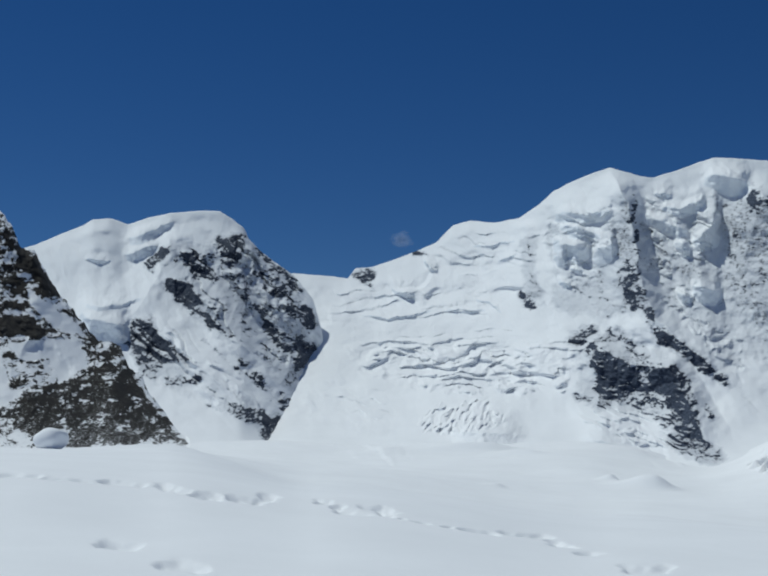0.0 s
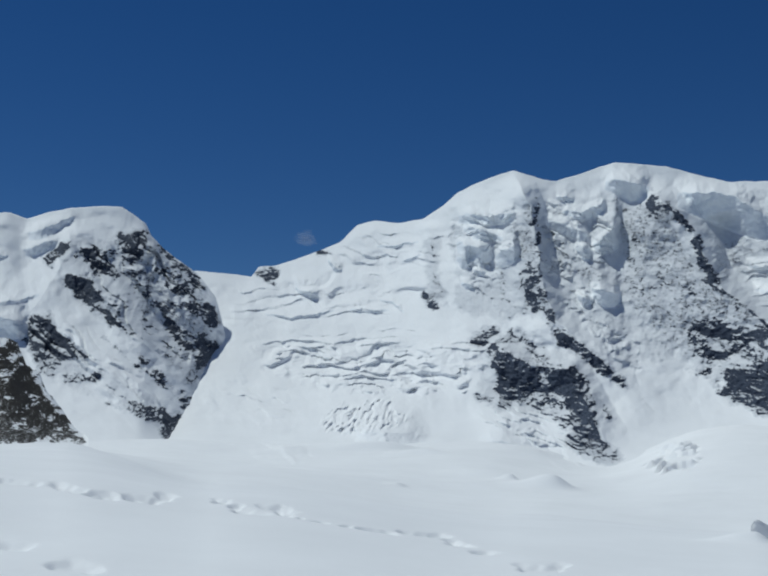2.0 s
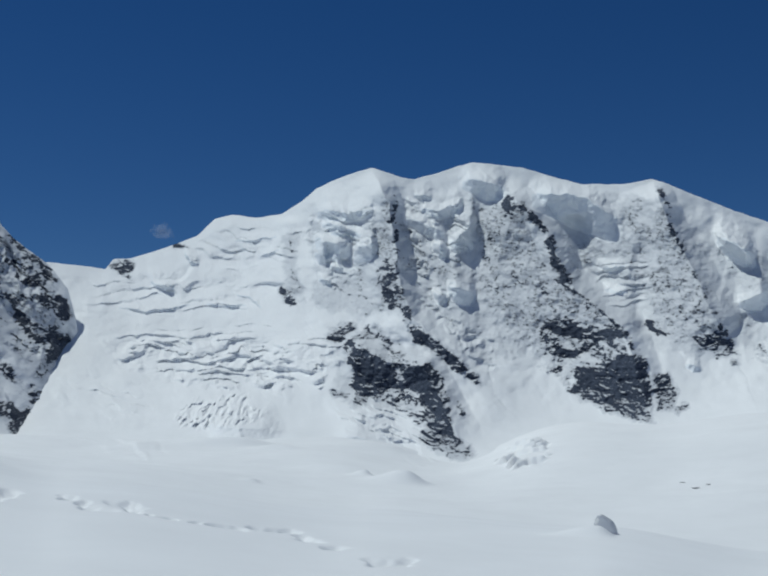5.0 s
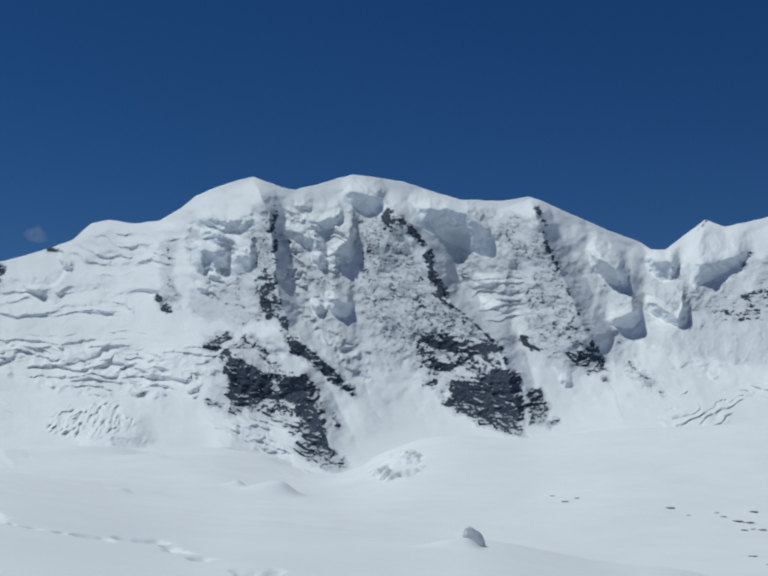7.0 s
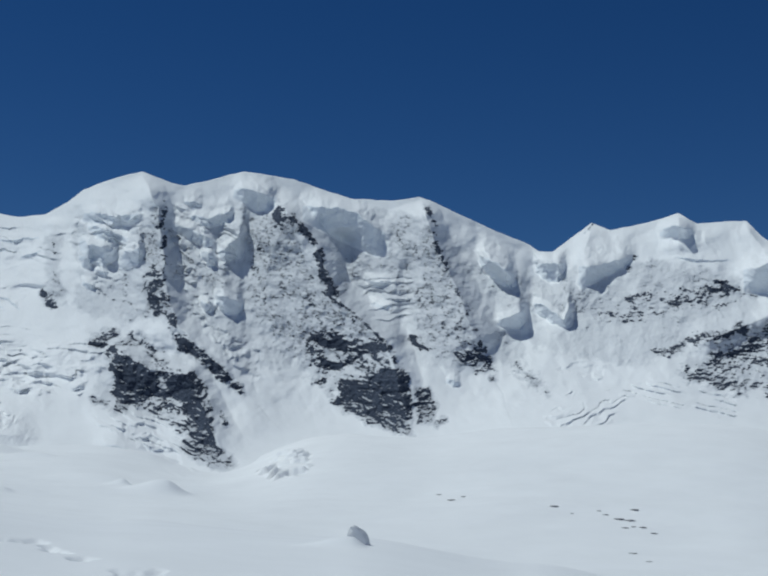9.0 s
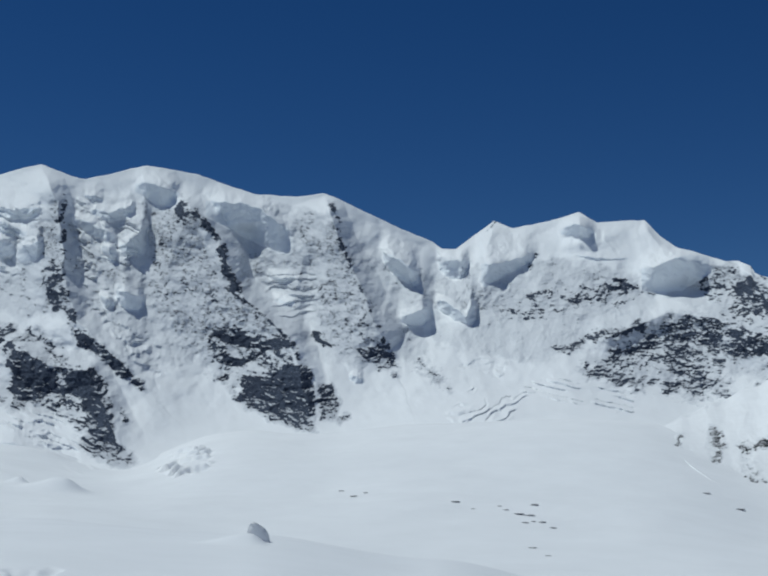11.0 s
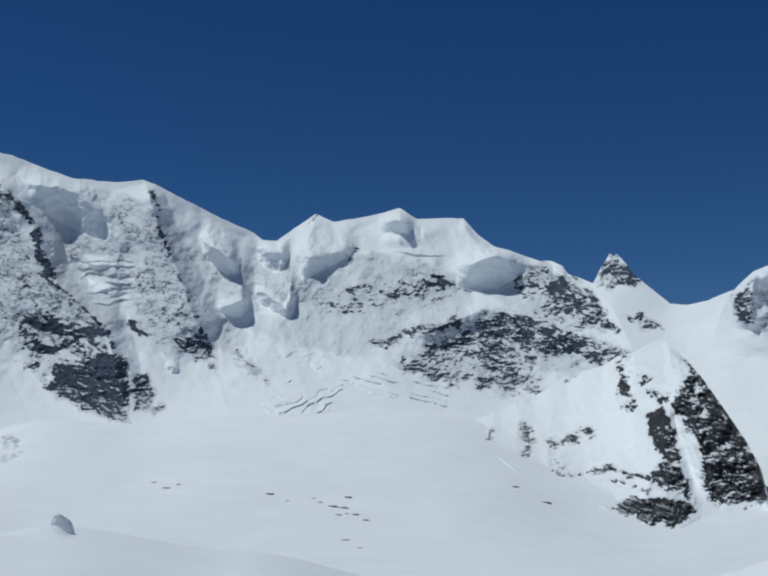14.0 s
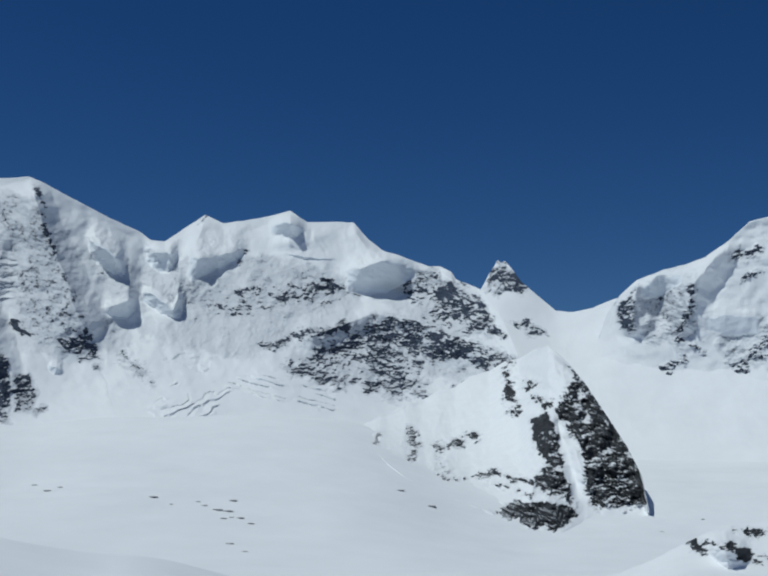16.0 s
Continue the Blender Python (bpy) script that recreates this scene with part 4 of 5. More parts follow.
           cliff([(10.12, 9.20), (10.78, 9.58), (11.40, 9.54), (11.56, 8.67), (11.78, 8.02), (12.12, 7.04), (11.95, 6.67), (11.35, 7.14), (10.80, 7.14), (10.46, 8.01)], "rock_pillar", 0.7, cover=0.66),
           cliff([(11.57, 6.82), (12.34, 6.67), (13.22, 6.07), (13.92, 5.38), (14.60, 4.73), (15.51, 3.86), (14.75, 3.90), (14.06, 4.38), (13.18, 4.87), (12.35, 5.52), (11.87, 6.06)], "rock_pillar", 0.6, cover=0.5),
           rock([(8.46, 6.02), (9.28, 6.38)], 0.3, "rock_crag", 0.6), rock([(9.07, 5.60), (9.39, 6.04)], 0.2, "rock_crag", 0.9, cover=0.2),
           rock([(9.39, 6.21), (10.49, 6.00), (11.37, 5.14), (12.57, 4.80)], 0.28, "rock_crest", 1.0, cover=0.2),
           cliff([(9.30, 4.95), (9.95, 5.11), (10.83, 4.90), (11.44, 4.64), (11.16, 3.88), (10.45, 3.34), (9.81, 2.96), (9.28, 2.96), (9.32, 3.87)], "rock_buttress", 0.4, cover=0.16),
           cliff([(11.59, 4.71), (12.57, 5.02), (13.18, 4.66), (13.49, 3.68), (13.71, 2.60), (13.93, 1.74), (14.37, 1.32), (14.93, 0.89), (14.32, 0.50), (13.68, 0.63), (12.81, 1.20), (12.33, 1.52), (12.59, 2.12), (11.94, 2.55), (11.28, 2.89), (12.37, 2.70), (12.14, 3.67), (11.60, 3.89)], "rock_buttress", 0.4, cover=0.16),
           cliff([(9.07, 5.82), (10.38, 6.09), (11.70, 5.08), (12.57, 4.87), (13.27, 4.55), (13.72, 2.39), (12.59, 1.95), (11.28, 2.80), (10.41, 3.27), (9.44, 2.90), (9.10, 4.08)], "rock_buttress", 0.8, cover=0.65),
           cliff([(17.70, 6.83), (19.76, 6.97), (21.26, 6.69), (22.08, 5.18), (22.54, 2.24), (20.77, 2.58), (18.75, 3.65), (17.79, 4.88), (17.48, 5.86)], "rock_pillar_base", 0.8, cover=0.82),
           rock([(8.45, 3.60), (9.15, 3.39)], 0.18, "rock_crag", 0.9), rock([(14.06, 3.04), (14.36, 2.50)], 0.18, "rock_crag", 1.2, cover=0.4),
           rock([(16.19, 12.48), (16.34, 11.50)], 0.28, "rock_crag", 1.0, cover=0.3), rock([(16.96, 11.82), (17.29, 11.49)], 0.2, "rock_crag", 0.9, cover=0.2),
           rock([(17.51, 11.38), (18.16, 10.40), (18.31, 9.53), (18.95, 8.44)], 0.15, "rock_rib", 1.1, 0.5, cover=0.2),
           rock([(18.26, 8.67), (19.98, 7.57), (21.25, 6.26), (21.91, 5.08)], 0.16, "rock_rib", 1.0, cover=0.5),
           cliff([(14.86, 10.64), (16.08, 10.85), (17.62, 10.62), (18.37, 8.88), (19.77, 7.57), (21.05, 6.87), (21.67, 5.83), (20.82, 5.84), (18.24, 6.29), (16.72, 6.29), (15.74, 7.60), (14.75, 8.90)], "rock_pillar", 0.7, cover=1.08),
           cliff([(17.98, 6.55), (19.11, 6.65), (19.92, 6.27), (21.26, 6.52), (21.63, 6.00), (20.17, 5.80), (19.10, 5.89), (18.19, 6.07)], "rock_band", 0.8, cover=0.1),
           cliff([(18.12, 5.59), (19.35, 5.42), (19.41, 5.11), (18.44, 5.20)], "rock_band", 0.7), rock([(18.01, 4.73), (18.55, 4.51)], 0.25, "rock_crag", 0.9, cover=0.1),
           cliff([(19.09, 4.94), (20.37, 4.76), (21.24, 5.36), (22.23, 5.12), (22.42, 4.11), (22.56, 2.24), (21.19, 2.47), (19.92, 3.01), (18.82, 3.65), (19.08, 4.12)], "rock_pillar_base", 0.5, cover=0.16),
           cliff([(22.54, 4.43), (23.13, 4.57), (23.57, 3.68), (23.34, 2.66), (22.63, 2.79)], "rock_pillar_base", 0.4, cover=0.16), rock([(23.51, 2.79), (23.98, 3.08)], 0.15, "rock_crag", 0.8),
           rock([(22.97, 12.44), (23.45, 11.58), (23.51, 10.72), (24.08, 9.42), (24.68, 8.13), (25.28, 7.05), (25.57, 5.99)], 0.12, "rock_rib", 1.3, 0.4, cover=0.62),
           cliff([(22.44, 6.89), (23.45, 9.65), (24.30, 9.63), (25.48, 6.63), (26.37, 5.24), (24.00, 5.80)], "rock_pillar", 0.7, cover=1.1),
           cliff([(24.01, 6.18), (25.72, 6.28), (26.37, 5.09), (25.27, 4.98), (24.20, 5.54)], "rock_pillar_base", 0.9, cover=0.6), rock([(22.43, 6.42), (23.58, 5.98)], 0.2, "rock_crag", 1.0, cover=0.2),
           rock([(27.08, 5.43), (27.51, 5.00), (28.37, 4.36)], 0.28, "rock_crag", 1.1, cover=0.3), rock([(25.89, 4.84), (26.28, 4.78)], 0.12, "rock_crag", 0.8),
           rock([(6.15, 7.98), (6.64, 7.56)], 0.17, "rock_crag", 0.9), rock([(6.50, 10.22), (6.60, 9.46)], 0.15, "rock_crag", 1.2, cover=0.4),
           cliff([(-1.46, 9.01), (-1.09, 9.34), (-0.27, 9.19), (-0.57, 8.47), (-1.08, 8.57)], "rock_crag", 1.0, cover=0.25), rock([(1.34, 10.00), (1.94, 9.89)], 0.1, "rock_crag", 0.8),
           cliff([(32.93, 6.06), (34.54, 6.62), (36.82, 7.24), (37.05, 6.81), (34.77, 6.21), (33.48, 5.73)], "rock_band", 1.0, cover=0.08),
           cliff([(34.19, 5.22), (35.43, 5.99), (36.73, 6.41), (38.03, 7.35), (39.34, 7.81), (40.44, 7.34), (42.20, 6.49), (44.64, 5.65), (44.27, 4.67), (43.52, 3.87), (43.34, 4.88), (41.99, 5.47), (40.47, 5.34), (40.35, 4.08), (40.05, 3.69), (38.96, 4.17), (37.87, 4.30), (36.57, 4.06), (35.47, 4.60)], "rock_ridge", 0.8, cover=0.6),
           rock([(37.86, 4.48), (38.96, 4.17), (40.15, 4.30)], 0.45, "rock_ridge", 0.9), rock([(35.46, 4.76), (36.56, 4.34)], 0.25, "rock_ridge", 0.9),
           cliff([(30.48, 7.93), (33.63, 8.03), (35.35, 9.16), (36.67, 9.02), (37.17, 8.38), (34.95, 7.63), (31.92, 6.98), (30.61, 7.22)], "rock_band", 0.8, cover=0.85), rock([(35.79, 9.00), (37.35, 8.34)], 0.14, "rock_band", 0.9),
           rock([(31.59, 10.17), (32.25, 10.15)], 0.12, "rock_crag", 1.0), rock([(32.00, 9.76), (32.09, 9.54)], 0.12, "rock_crag", 0.8),
           cliff([(38.88, 9.28), (40.42, 9.48), (41.74, 9.31), (42.46, 8.02), (43.55, 6.46), (42.20, 6.49), (41.11, 6.87), (40.01, 7.34)], "rock_face", 1.0, cover=0.85),
           rock([(43.84, 5.53), (44.06, 4.35), (44.38, 3.32)], 0.3, "rock_rib", 1.0), rock([(41.99, 6.16), (43.39, 5.70), (44.67, 5.17)], 0.3, "rock_ridge", 1.1, cover=0.1), rock([(44.62, 5.08), (44.20, 4.42), (44.25, 3.72)], 0.26, "rock_ridge", 1.1, cover=0.15), cliff([(40.45, 7.45), (40.92, 8.75), (41.51, 9.22), (42.46, 8.40), (43.98, 6.52), (42.58, 6.80), (41.40, 7.22)], "rock_face", 1.0, cover=0.42), rock([(41.63, 9.46), (42.58, 8.28), (43.75, 6.64)], 0.2, "rock_crest", 1.2, cover=0.25), cliff([(32.97, 5.87), (34.50, 6.70), (36.53, 7.05), (36.89, 6.70), (35.23, 6.20), (33.57, 5.78)], "rock_ridge", 1.0, cover=0.3), rock([(34.53, 5.12), (35.73, 4.74), (37.16, 4.46)], 0.3, "rock_ridge", 1.0, cover=0.15), rock([(38.82, 4.36), (39.40, 4.84), (40.24, 3.91)], 0.22, "rock_ridge", 1.1, cover=0.1), rock([(41.64, 4.40), (42.23, 4.52)], 0.14, "rock_crag", 1.0, cover=0.1), cliff([(31.71, 8.49), (33.50, 8.77), (36.50, 8.94), (37.34, 8.36), (35.92, 7.75), (33.52, 7.94), (31.86, 7.31)], "rock_band", 1.0, cover=0.7), rock([(30.03, 11.14), (30.53, 11.64)], 0.06, "rock_crest", 0.8)],
    dusted=[([(7.22, 11.43), (14.75, 12.81), (22.65, 12.24), (27.63, 9.52), (27.50, 5.32), (23.35, 4.96), (21.25, 6.05), (14.75, 4.55), (11.69, 6.71), (7.30, 7.09)], -0.02), ([(27.20, 9.87), (32.82, 10.23), (37.78, 9.24), (37.69, 6.32), (32.31, 5.11), (27.62, 5.97)], 0.06), ([(14.86, 11.94), (17.19, 12.14), (18.37, 8.88), (21.26, 6.91), (21.88, 5.40), (19.08, 4.55), (17.36, 4.99), (16.06, 6.29), (14.75, 8.90)], 0.29), ([(22.76, 12.56), (23.49, 11.57), (25.49, 7.05), (26.46, 4.92), (23.98, 5.16), (22.32, 6.25), (22.37, 9.25)], 0.2),
            ([(11.20, 11.93), (13.65, 10.21), (14.75, 7.60), (15.62, 4.56), (13.66, 5.85), (11.89, 8.02)], 0.08), ([(8.19, 6.24), (10.37, 6.70), (13.66, 4.98), (14.32, 2.39), (13.45, 2.39), (10.41, 2.80), (8.46, 3.21)], 0.2), ([(10.09, 11.92), (11.30, 12.37), (11.67, 8.89), (12.12, 6.71), (10.37, 7.13), (9.90, 8.87)], 0.2),
            ([(29.92, 8.38), (33.59, 9.16), (37.55, 9.26), (37.57, 8.17), (34.96, 7.24), (30.63, 6.68)], 0.25), ([(38.87, 9.72), (41.19, 9.53), (42.41, 8.01), (43.73, 6.29), (41.11, 6.48), (38.90, 7.54), (37.13, 8.38)], 0.3), ([(33.70, 5.47), (38.02, 7.74), (40.66, 7.56), (44.81, 5.65), (43.95, 4.56), (36.77, 4.46)], 0.12),
            ([(18.24, 6.07), (21.67, 6.04), (22.07, 4.54), (18.65, 3.91)], 0.35), ([(5.92, 10.75), (7.01, 10.77), (7.30, 7.53), (5.98, 7.72)], 0.1), ([(24.78, 11.18), (27.20, 9.44), (27.83, 5.11), (25.89, 5.97)], 0.06)],
    seed=200, strata=0.15, bury=0.3, lean=[(-5, 0.75), (5, 0.7), (10, 0.85), (24, 0.9), (30, 0.8)], dip=7)

# the rock horn and the snow saddle beside it
mountain([("rock_horn", "small pointed rock peak above a smooth snow saddle", 99)],
    [(40.24, 6.25, 4300), (41.76, 7.57, 4300), (42.67, 8.28, 4300), (43.02, 8.89, 4300), (43.28, 9.41, 4300), (43.50, 9.71, 4300), (43.63, 9.98, 4300), (43.78, 9.82, 4300), (43.96, 9.93, 4300), (44.27, 9.59, 4300), (44.70, 9.00, 4300), (45.46, 8.35, 4300), (46.22, 7.72, 4250), (46.97, 7.66, 4200), (47.84, 7.85, 4150), (48.91, 8.27, 4100), (50.39, 8.00, 4100), (53.91, 7.52, 4000), (59.85, 7.37, 4000)],
    [(40.28, 2.79), (45.46, 2.00), (48.62, 1.20), (50.28, 1.10), (53.73, 1.00), (59.56, 1.00)],
    rocks=[cliff([(42.85, 8.67), (43.24, 9.58), (43.72, 10.19), (44.42, 9.65), (45.14, 8.78), (44.81, 8.33), (44.16, 8.46), (43.50, 8.28), (43.07, 8.32)], "rock_peak", 0.8, cover=0.55), cliff([(43.51, 7.37), (45.03, 7.38), (46.32, 6.52), (45.03, 6.51)], "rock_band", 1.1, cover=0.75)],
    seed=400, snow_rough=0.4, lean=0.6, near=[(38, 3300), (62, 3300)], bury=0.5)

# the shoulder on the right
mountain([("ridge_mountain", "snowy mountain shoulder with scattered rock outcrops", 99)],
    [(48.08, 6.52, 4100), (48.47, 7.59, 3950), (49.02, 8.35, 3950), (49.77, 9.03, 3950), (50.83, 9.44, 3950), (51.89, 9.67, 3950), (52.73, 9.97, 3950), (53.78, 10.68, 3950), (54.63, 11.45, 3950), (55.41, 11.60, 3950), (57.09, 12.41, 3950), (60.06, 12.64, 3950)],
    [(48.08, 6.30), (49.72, 5.44), (52.20, 4.38), (55.20, 4.16), (59.71, 3.73)],
    features=[spur([(49.77, 8.97), (49.52, 6.51)], 0.8, 60), spur([(53.78, 10.57), (52.19, 8.82), (51.62, 6.50)], 1.0, 60), spur([(50.83, 9.27), (50.79, 6.50)], 0.6, -30)],
    seracs=[serac(ice_rows([(49.76, 8.65), (50.62, 9.06), (51.88, 9.25)], (0.3, 0.8, 0.2)), 0.9), serac(ice_rows([(52.47, 7.23), (53.50, 7.42), (55.13, 7.29)], (0.3, 0.8, 0.6)), 0.9)],
    rocks=[cliff([(48.73, 7.97), (49.72, 8.69), (49.79, 7.58), (49.67, 6.47), (49.11, 6.90)], "rock_face", 1.0, cover=0.35), rock([(52.19, 8.99), (51.97, 7.55), (51.52, 6.50), (52.48, 5.94)], 0.2, "rock_rib", 1.0, cover=0.1),
           cliff([(49.76, 8.54), (50.83, 9.06), (51.88, 9.14), (50.81, 7.99)], "rock_face", 1.1, cover=0.75), rock([(50.77, 5.19), (51.85, 5.54)], 0.16, "rock_crag", 1.0), rock([(50.97, 4.91), (52.45, 4.55)], 0.2, "rock_crag", 1.1, cover=0.2),
           rock([(53.87, 10.00), (54.96, 10.18)], 0.22, "rock_crag", 0.9), rock([(54.02, 5.25), (54.47, 5.52), (55.26, 6.24), (55.91, 6.65)], 0.25, "rock_rib", 1.1, cover=0.15), rock([(54.26, 9.09), (55.34, 9.27)], 0.15, "rock_crag", 1.1, cover=0.3)],
    dusted=[([(48.69, 8.01), (49.77, 8.86), (52.30, 9.24), (52.44, 5.85), (49.73, 6.30)], 0.2), ([(52.68, 7.54), (55.94, 7.48), (55.87, 4.99), (53.45, 5.01)], 0.1)],
    seed=500, near=[(47, 3900), (49, 3830), (52, 3740), (55, 3700), (70, 3680)], bury=1.2, snow_rough=0.8)

# the buttress that juts into the basin
mountain([("snow_buttress", "snow buttress with a dark rock flank jutting into the glacier", 99)],
    [(37.42, 2.48, 2900), (38.11, 2.80, 2964), (38.54, 3.06, 3004), (38.97, 3.15, 3043), (39.62, 3.55, 3102), (40.27, 3.69, 3157), (41.13, 4.18, 3199), (41.79, 4.32, 3230), (42.54, 4.85, 3245), (43.30, 5.05, 3260), (43.95, 5.47, 3220), (44.60, 5.62, 3180), (45.25, 5.99, 3020), (45.89, 6.17, 2840), (46.86, 5.33, 2720), (47.60, 4.37, 2620), (48.43, 3.10, 2480), (49.26, 1.83, 2360), (49.87, 0.58, 2240), (50.18, -0.87, 2080)],
    [(37.43, 2.22), (38.13, 1.63), (38.79, 0.94), (39.67, 0.31), (41.18, -0.41), (43.33, -1.11), (44.60, -1.78), (46.29, -1.99), (47.56, -1.24), (50.18, -0.98)],
    features=[spur([(45.89, 6.08), (47.16, 3.09), (48.19, -0.70)], 1.6, 60), spur([(46.31, 3.08), (47.35, -0.93)], 0.35, -22), spur([(45.46, 3.50), (45.03, -1.39)], 1.2, 40), spur([(41.16, 1.94), (41.82, -0.18)], 1.0, 18)],
    rocks=[cliff([(46.85, 4.75), (47.60, 4.76), (48.75, 3.10), (49.61, 1.63), (50.22, 0.38), (50.37, -0.83), (49.02, -0.94), (47.77, -1.09), (47.40, -0.30), (47.40, 0.75), (46.99, 2.02), (46.57, 2.65), (45.99, 3.25)], "rock_flank", 0.7, cover=0.44),
           cliff([(45.14, 3.07), (45.89, 3.46), (46.31, 2.44), (46.56, 1.16), (46.98, -0.10), (47.18, -0.89), (45.88, -0.54), (45.03, 0.19), (45.67, 1.15), (45.14, 2.00)], "rock_flank", 0.6, cover=0.46),
           cliff([(43.07, -0.90), (44.60, -0.60), (46.51, -0.61), (47.35, -1.10), (46.19, -1.87), (44.60, -1.67)], "rock_toe", 0.6, cover=0.05),
           rock([(44.06, 5.47), (44.17, 4.35), (44.43, 3.32)], 0.3, "rock_rib", 1.0, cover=0.20), rock([(39.81, 2.31), (40.03, 1.82), (39.83, 1.28)], 0.27, "rock_crag", 0.9), rock([(38.38, 2.22), (38.26, 1.57)], 0.16, "rock_crag", 0.9), rock([(39.49, 0.80), (39.70, 0.95)], 0.14, "rock_crag", 0.8),
           rock([(41.16, 1.62), (41.28, 0.23)], 0.34, "rock_crag", 1.1, cover=0.40), rock([(41.27, 1.62), (42.62, 2.18)], 0.27, "rock_crag", 1.2, cover=0.45),
           rock([(41.28, 0.13), (43.32, 0.58), (45.24, 0.19)], 0.19, "rock_crag", 1.2, cover=0.40), rock([(45.03, 4.25), (45.72, 3.61)], 0.34, "rock_crag", 1.1, cover=0.35), rock([(46.64, 5.33), (47.17, 4.90)], 0.16, "rock_crag", 1.2, cover=0.30),
           rock([(43.32, 0.16), (45.24, -0.34)], 0.27, "rock_crag", 1.2, cover=0.60)],
    face=FACE_MID, seed=600, wide=0.8, lean=[(37, 0.45), (42.5, 0.3), (44, 0.12), (51, 0.1)], dip=24, bury=0.5, out=-3, snow_rough=2.0, stone_rough=2.2, sharp=True, solid=0.7)

# the dark rock slope
mountain([("rock_slope", "dark rocky slope streaked with fresh snow", 99)],
    [(-21.98, 12.94, 1150), (-18.16, 11.82, 1150), (-16.92, 11.28, 1150), (-16.49, 10.78, 1150), (-15.94, 9.87, 1150), (-15.41, 9.58, 1150), (-14.74, 8.46, 1150), (-14.19, 7.63, 1150), (-13.65, 7.02, 1150), (-13.00, 6.19, 1150), (-12.35, 5.61, 1150), (-11.62, 5.69, 1150), (-11.17, 4.85, 1150), (-10.63, 4.22, 1120), (-9.97, 3.38, 1080), (-9.41, 2.43, 1030), (-8.76, 1.80, 960), (-8.48, 1.48, 900)],
    [(-21.29, 1.15), (-16.45, 1.14), (-13.63, 1.12), (-11.78, 1.20), (-9.90, 1.15), (-8.48, 1.38)],
    features=[spur([(-16.92, 11.28), (-14.74, 8.24), (-12.55, 5.35), (-10.54, 1.57)], 1.4, 25), spur([(-11.72, 5.69), (-10.40, 3.69), (-9.07, 1.58)], 0.8, 18), spur([(-15.45, 5.69), (-13.52, 3.64)], 1.0, -14)],
    rocks=[cliff([(-23.03, 14.45), (-16.93, 11.49), (-14.11, 8.06), (-11.53, 6.02), (-8.54, 1.59), (-8.74, 0.95), (-22.21, 0.84)], "rock_face", 1.0, cover=0.63),
           cliff([(-15.77, 3.80), (-14.16, 4.15), (-12.53, 4.82), (-11.28, 4.85), (-9.74, 2.85), (-8.61, 1.48), (-12.40, 1.24), (-15.26, 1.42), (-16.10, 2.13)], "rock_crag", 1.0, cover=0.2),
           cliff([(-16.13, 9.55), (-15.30, 9.48), (-14.20, 7.74), (-14.93, 8.03), (-15.99, 8.82)], "rock_rib", 0.8), cliff([(-21.61, 6.68), (-15.50, 6.95), (-14.43, 5.83), (-15.46, 6.01), (-21.54, 5.47)], "rock_crag", 0.7),
           patch([(-16.25, 5.56), (-14.43, 5.93), (-13.29, 5.76), (-12.94, 4.71), (-14.15, 4.05), (-14.61, 5.09), (-15.82, 4.95)], 0.8), patch([(-21.52, 5.07), (-16.64, 5.24), (-16.16, 3.58), (-15.37, 3.81), (-16.53, 2.85), (-21.39, 2.85)], 0.8), patch([(-15.55, 8.00), (-14.06, 7.00), (-12.99, 5.98), (-14.45, 6.36), (-15.52, 7.37)], 1.0)],
    face=FACE_NEAR, dip=20, bed=0.4, seed=700, wide=2.0, crest_rough=0.22, near=[(-40, 700), (0, 700)], stone_rough=1.3, solid=0.72)

# the snowy knoll with loose rock, low on the right
mountain([("rocky_knoll", "low snow-covered knoll with broken dark rocks", 99)],
    [(44.50, -4.50, 800), (47.00, -4.10, 800), (49.00, -3.55, 800), (50.40, -2.95, 810), (51.67, -2.25, 830), (52.69, -1.74, 850), (53.70, -1.45, 870), (55.06, -1.22, 880), (57.64, -0.92, 880), (61.38, -0.83, 880)],
    [(44.50, -4.70), (49.61, -4.50), (51.64, -4.30), (54.97, -4.58), (57.51, -4.67), (61.22, -4.49)],
    seracs=[serac(ice_rows([(52.38, -2.42), (53.38, -2.48), (54.46, -2.85)], (0.2, 0.8, 0.3)), 0.9, 0.5, ice=False)],
    rocks=[rock([(51.92, -2.17), (52.28, -2.43)], 0.3, "rock_crag", 0.8), rock([(52.28, -2.22), (53.48, -2.33), (55.02, -2.79)], 0.14, "rock_crag", 1.2, cover=0.15), rock([(53.70, -1.62), (54.29, -1.80)], 0.16, "rock_crag", 1.2, cover=0.2), rock([(54.49, -1.70), (55.68, -1.57)], 0.2, "rock_crag", 1.1, cover=0.2),
           rock([(53.87, -2.73), (54.85, -3.00)], 0.14, "rock_crag", 1.2, cover=0.2)],
    face=FACE_MID, seed=800, wide=1.5, near=[(40, 600), (80, 600)], category="knoll", snow_rough=0.5)


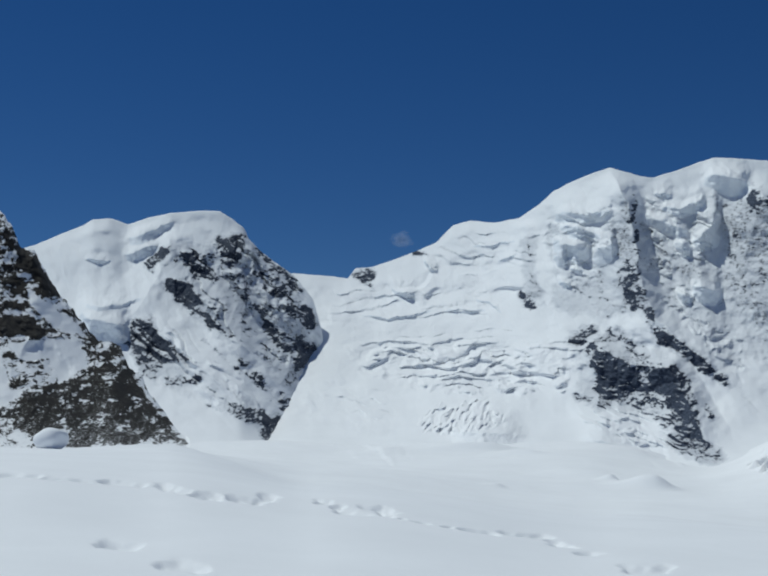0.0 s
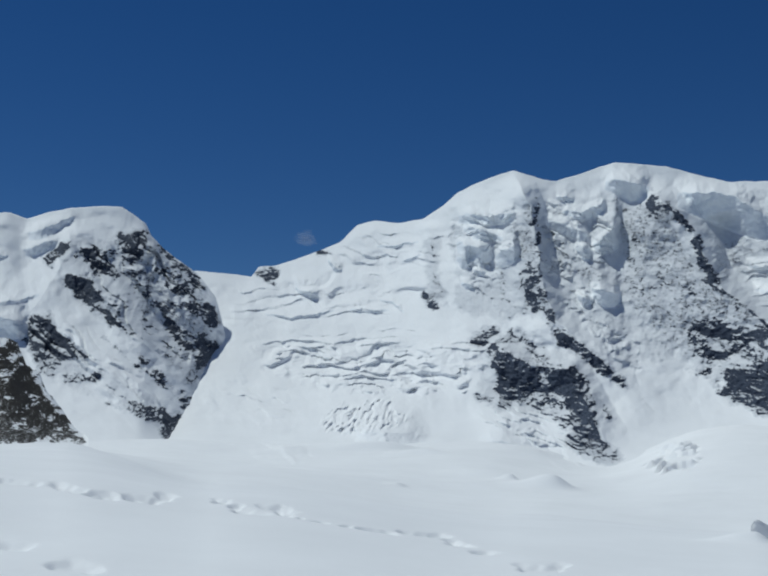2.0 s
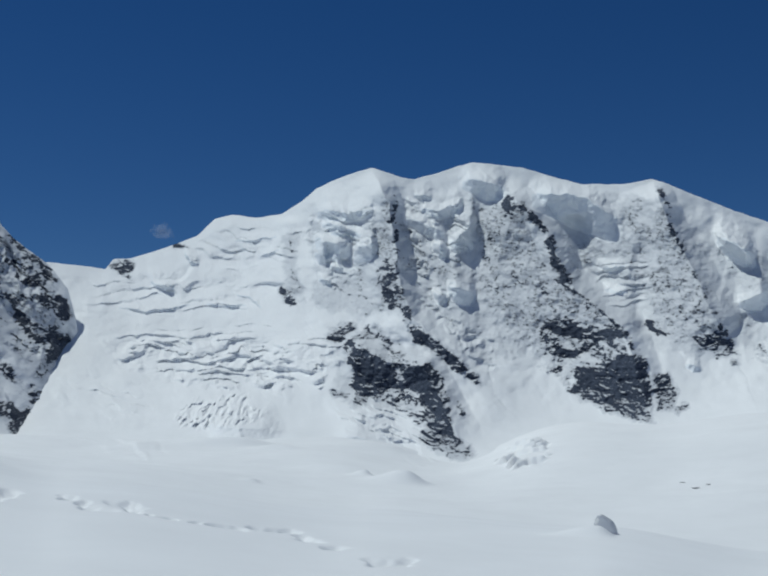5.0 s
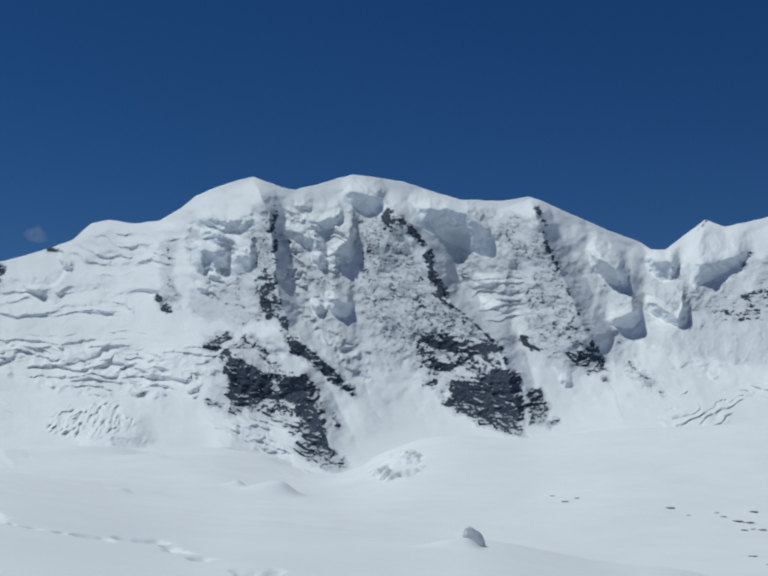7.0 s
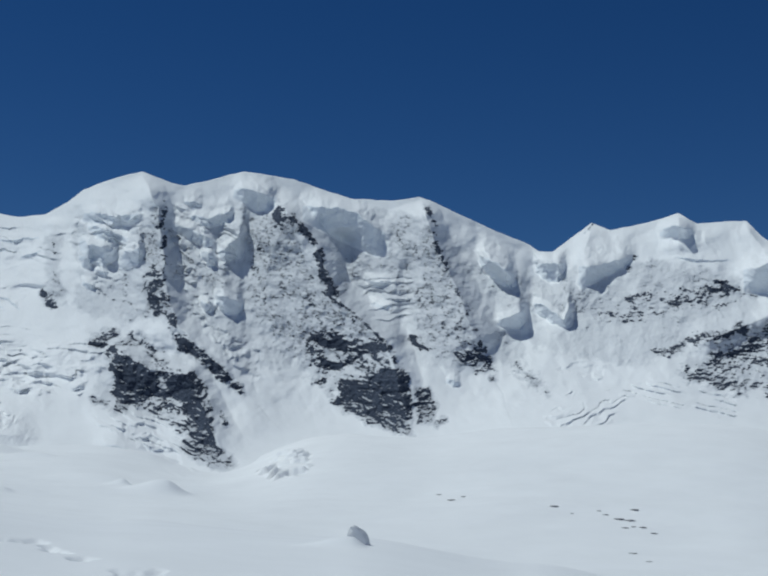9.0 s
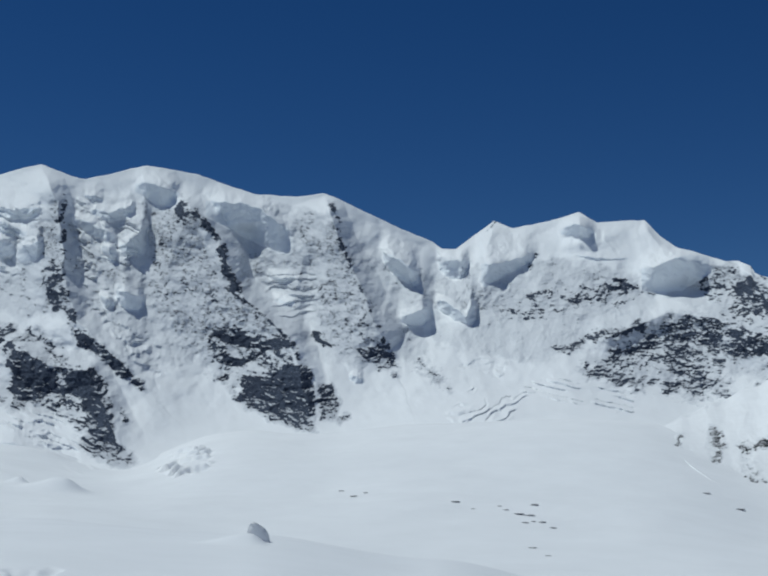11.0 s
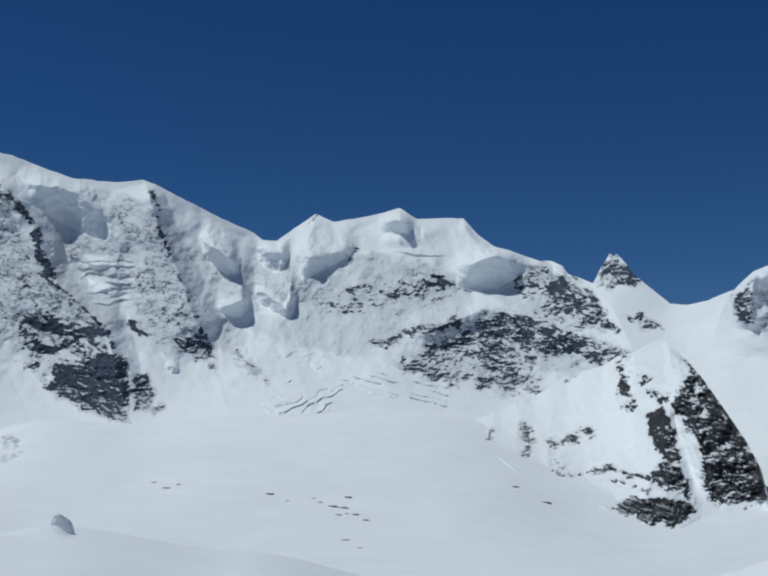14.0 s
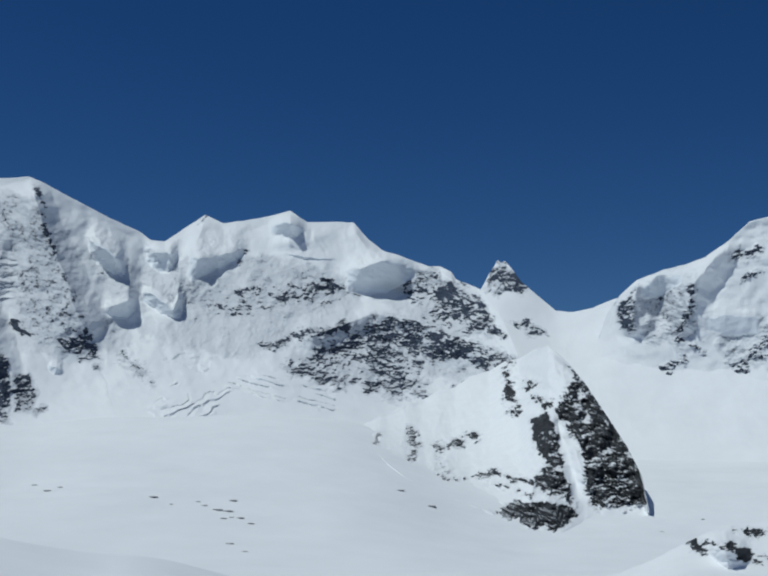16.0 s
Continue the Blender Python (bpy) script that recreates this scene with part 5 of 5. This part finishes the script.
# ---- small things on the snow ----
def lump(name, size, seed, material, squash=0.8, rough=0.25, detail=3):
    """An uneven stone or clod, size in metres across, standing on its origin."""
    bm = bmesh.new()
    bmesh.ops.create_icosphere(bm, subdivisions=detail, radius=0.5)
    for v in bm.verts:
        p = v.co * 2.2 + Vector((seed * 7.1, seed * 3.3, 0))
        v.co *= 1 + rough * noise.noise(p) * 1.6 + 0.4 * rough * noise.noise(p * 3)
        v.co.z *= squash
        v.co *= size
    low = min(v.co.z for v in bm.verts)
    for v in bm.verts:
        v.co.z -= low + 0.15 * size * squash
    for f in bm.faces:
        f.smooth = True
    data = bpy.data.meshes.new(name)
    bm.to_mesh(data)
    bm.free()
    data.materials.append(material)
    return new(name, data)


def stand(ob, a, d, turn=0.0, sink=0.0):
    z = float(ground_z(np.array([a]), np.array([d]))[0])
    ob.matrix_basis = pose(d * math.sin(radians(a)), d * math.cos(radians(a)), z - sink, 0, 0, turn - a)
    return ob


def crusted_block():
    """A broken slab of wind crust standing on edge, pointed at one end."""
    outline = [(-0.27, 0.00), (-0.28, 0.24), (-0.25, 0.32), (-0.17, 0.42), (-0.11, 0.42), (0.11, 0.29), (0.19, 0.18), (0.23, 0.00), (0.27, -0.19), (0.00, -0.18)]
    bm = bmesh.new()
    front = [bm.verts.new((x, -0.1 + 0.12 * (0.45 - z), z)) for x, z in outline]
    rear = [bm.verts.new((x * 0.9, 0.26, z * 0.9)) for x, z in outline]
    bm.faces.new(front)
    bm.faces.new(rear[::-1])
    for i in range(len(outline)):
        j = (i + 1) % len(outline)
        bm.faces.new((front[j], front[i], rear[i], rear[j]))
    bmesh.ops.recalc_face_normals(bm, faces=bm.faces)
    bmesh.ops.bevel(bm, geom=list(bm.edges), offset=0.03, segments=2, affect="EDGES")
    bmesh.ops.triangulate(bm, faces=bm.faces)
    bmesh.ops.subdivide_edges(bm, edges=bm.edges, cuts=2, use_grid_fill=True)
    for v in bm.verts:
        v.co += 0.012 * Vector((noise.noise(v.co * 9), noise.noise(v.co * 9 + Vector((5, 5, 5))), noise.noise(v.co * 8 + Vector((9, 1, 3)))))
    for f in bm.faces:
        f.smooth = True
    data = bpy.data.meshes.new("snow_block")
    bm.to_mesh(data)
    bm.free()
    data.materials.append(CRUST)
    return new("snow_block", data)


CRUST = snow_material("wind_crust", 0.4, 0.05, 0.01, (0.8, 0.81, 0.82))
STONE = rock_material("moraine_stone", 3.0, (0.36, 0.36, 0.37), (0.52, 0.52, 0.53), 0.54)

tagged(stand(crusted_block(), *BLOCK), "grey-white block of wind-crusted snow on the snow bank", "snow block")

boulder_az, boulder_el = -14.39, 1.22
tagged(stand(lump("snow_boulder", 1.55, 4, SNOW_NEAR, 0.72, 0.12), boulder_az, 62.0, 0, 0.0), "rounded boulder under a thick cap of snow", "boulder")

STONES = ([(23.66, -0.24, 8), (24.20, -0.49, 12), (24.75, -0.31, 8), (28.67, -0.77, 12), (29.45, -0.97, 6), (30.60, -0.85, 8), (30.91, -0.99, 9), (31.47, -1.17, 14), (31.94, -1.23, 14), (32.13, -0.78, 12), (31.73, -1.61, 10), (32.05, -1.54, 8), (32.47, -1.58, 12), (32.92, -1.80, 10), (32.03, -2.72, 12), (32.68, -3.10, 8), (39.42, -0.27, 12), (40.80, -0.93, 14)]
          + [(50.70, -1.85, 6), (51.11, -2.72, 7), (52.40, -1.24, 6), (51.46, -3.00, 5)])
for i, (a, e, wide) in enumerate(STONES):
    d = seen_at(a, e, 620, 2700)
    kind = lump("stone", 0.5e-3 * wide * d, 10 + i, STONE, 0.13, 0.45, 3)
    tagged(stand(kind, a, d, 37 * i), "dark rock fragment lying on the glacier", "stone", "stones on the glacier")


def wisp():
    """A thin scrap of cloud: nested faint puffs."""
    mat = bpy.data.materials.new("cloud_vapour")
    mat.use_nodes = True
    tree = mat.node_tree
    tree.nodes.clear()
    veil, white, both, out = (tree.nodes.new("ShaderNode" + k) for k in ("BsdfTransparent", "BsdfDiffuse", "MixShader", "OutputMaterial"))
    white.inputs["Color"].default_value = (0.9, 0.9, 0.92, 1)
    both.inputs["Fac"].default_value = 0.03
    tree.links.new(veil.outputs[0], both.inputs[1])
    glow, half = tree.nodes.new("ShaderNodeBsdfTranslucent"), tree.nodes.new("ShaderNodeMixShader")
    glow.inputs["Color"].default_value = (0.9, 0.9, 0.92, 1)
    tree.links.new(white.outputs[0], half.inputs[1])
    tree.links.new(glow.outputs[0], half.inputs[2])
    tree.links.new(half.outputs[0], both.inputs[2])
    tree.links.new(both.outputs[0], out.inputs["Surface"])
    bm = bmesh.new()
    for r in (33, 25, 17, 9):
        first = len(bm.verts)
        bmesh.ops.create_icosphere(bm, subdivisions=4, radius=1.0)
        bm.verts.ensure_lookup_table()
        for v in bm.verts[first:]:
            lumpy = 1 + 0.45 * noise.noise(v.co * 1.6 + Vector((r, 2, 5))) + 0.25 * noise.noise(v.co * 3.5 + Vector((1, r, 3)))
            v.co = Vector((v.co.x * r, v.co.y * r * 0.7, v.co.z * r * 0.75)) * lumpy
    for f in bm.faces:
        f.smooth = True
    data = bpy.data.meshes.new("cloud_wisp")
    bm.to_mesh(data)
    bm.free()
    data.materials.append(mat)
    ob = new("cloud_wisp", data)
    a, e = 0.79, 10.54
    ob.location = place(np.array(a), np.array(e), np.array(4300.0)).tolist()
    return ob


tagged(wisp(), "small faint scrap of white cloud in the blue sky", "cloud")
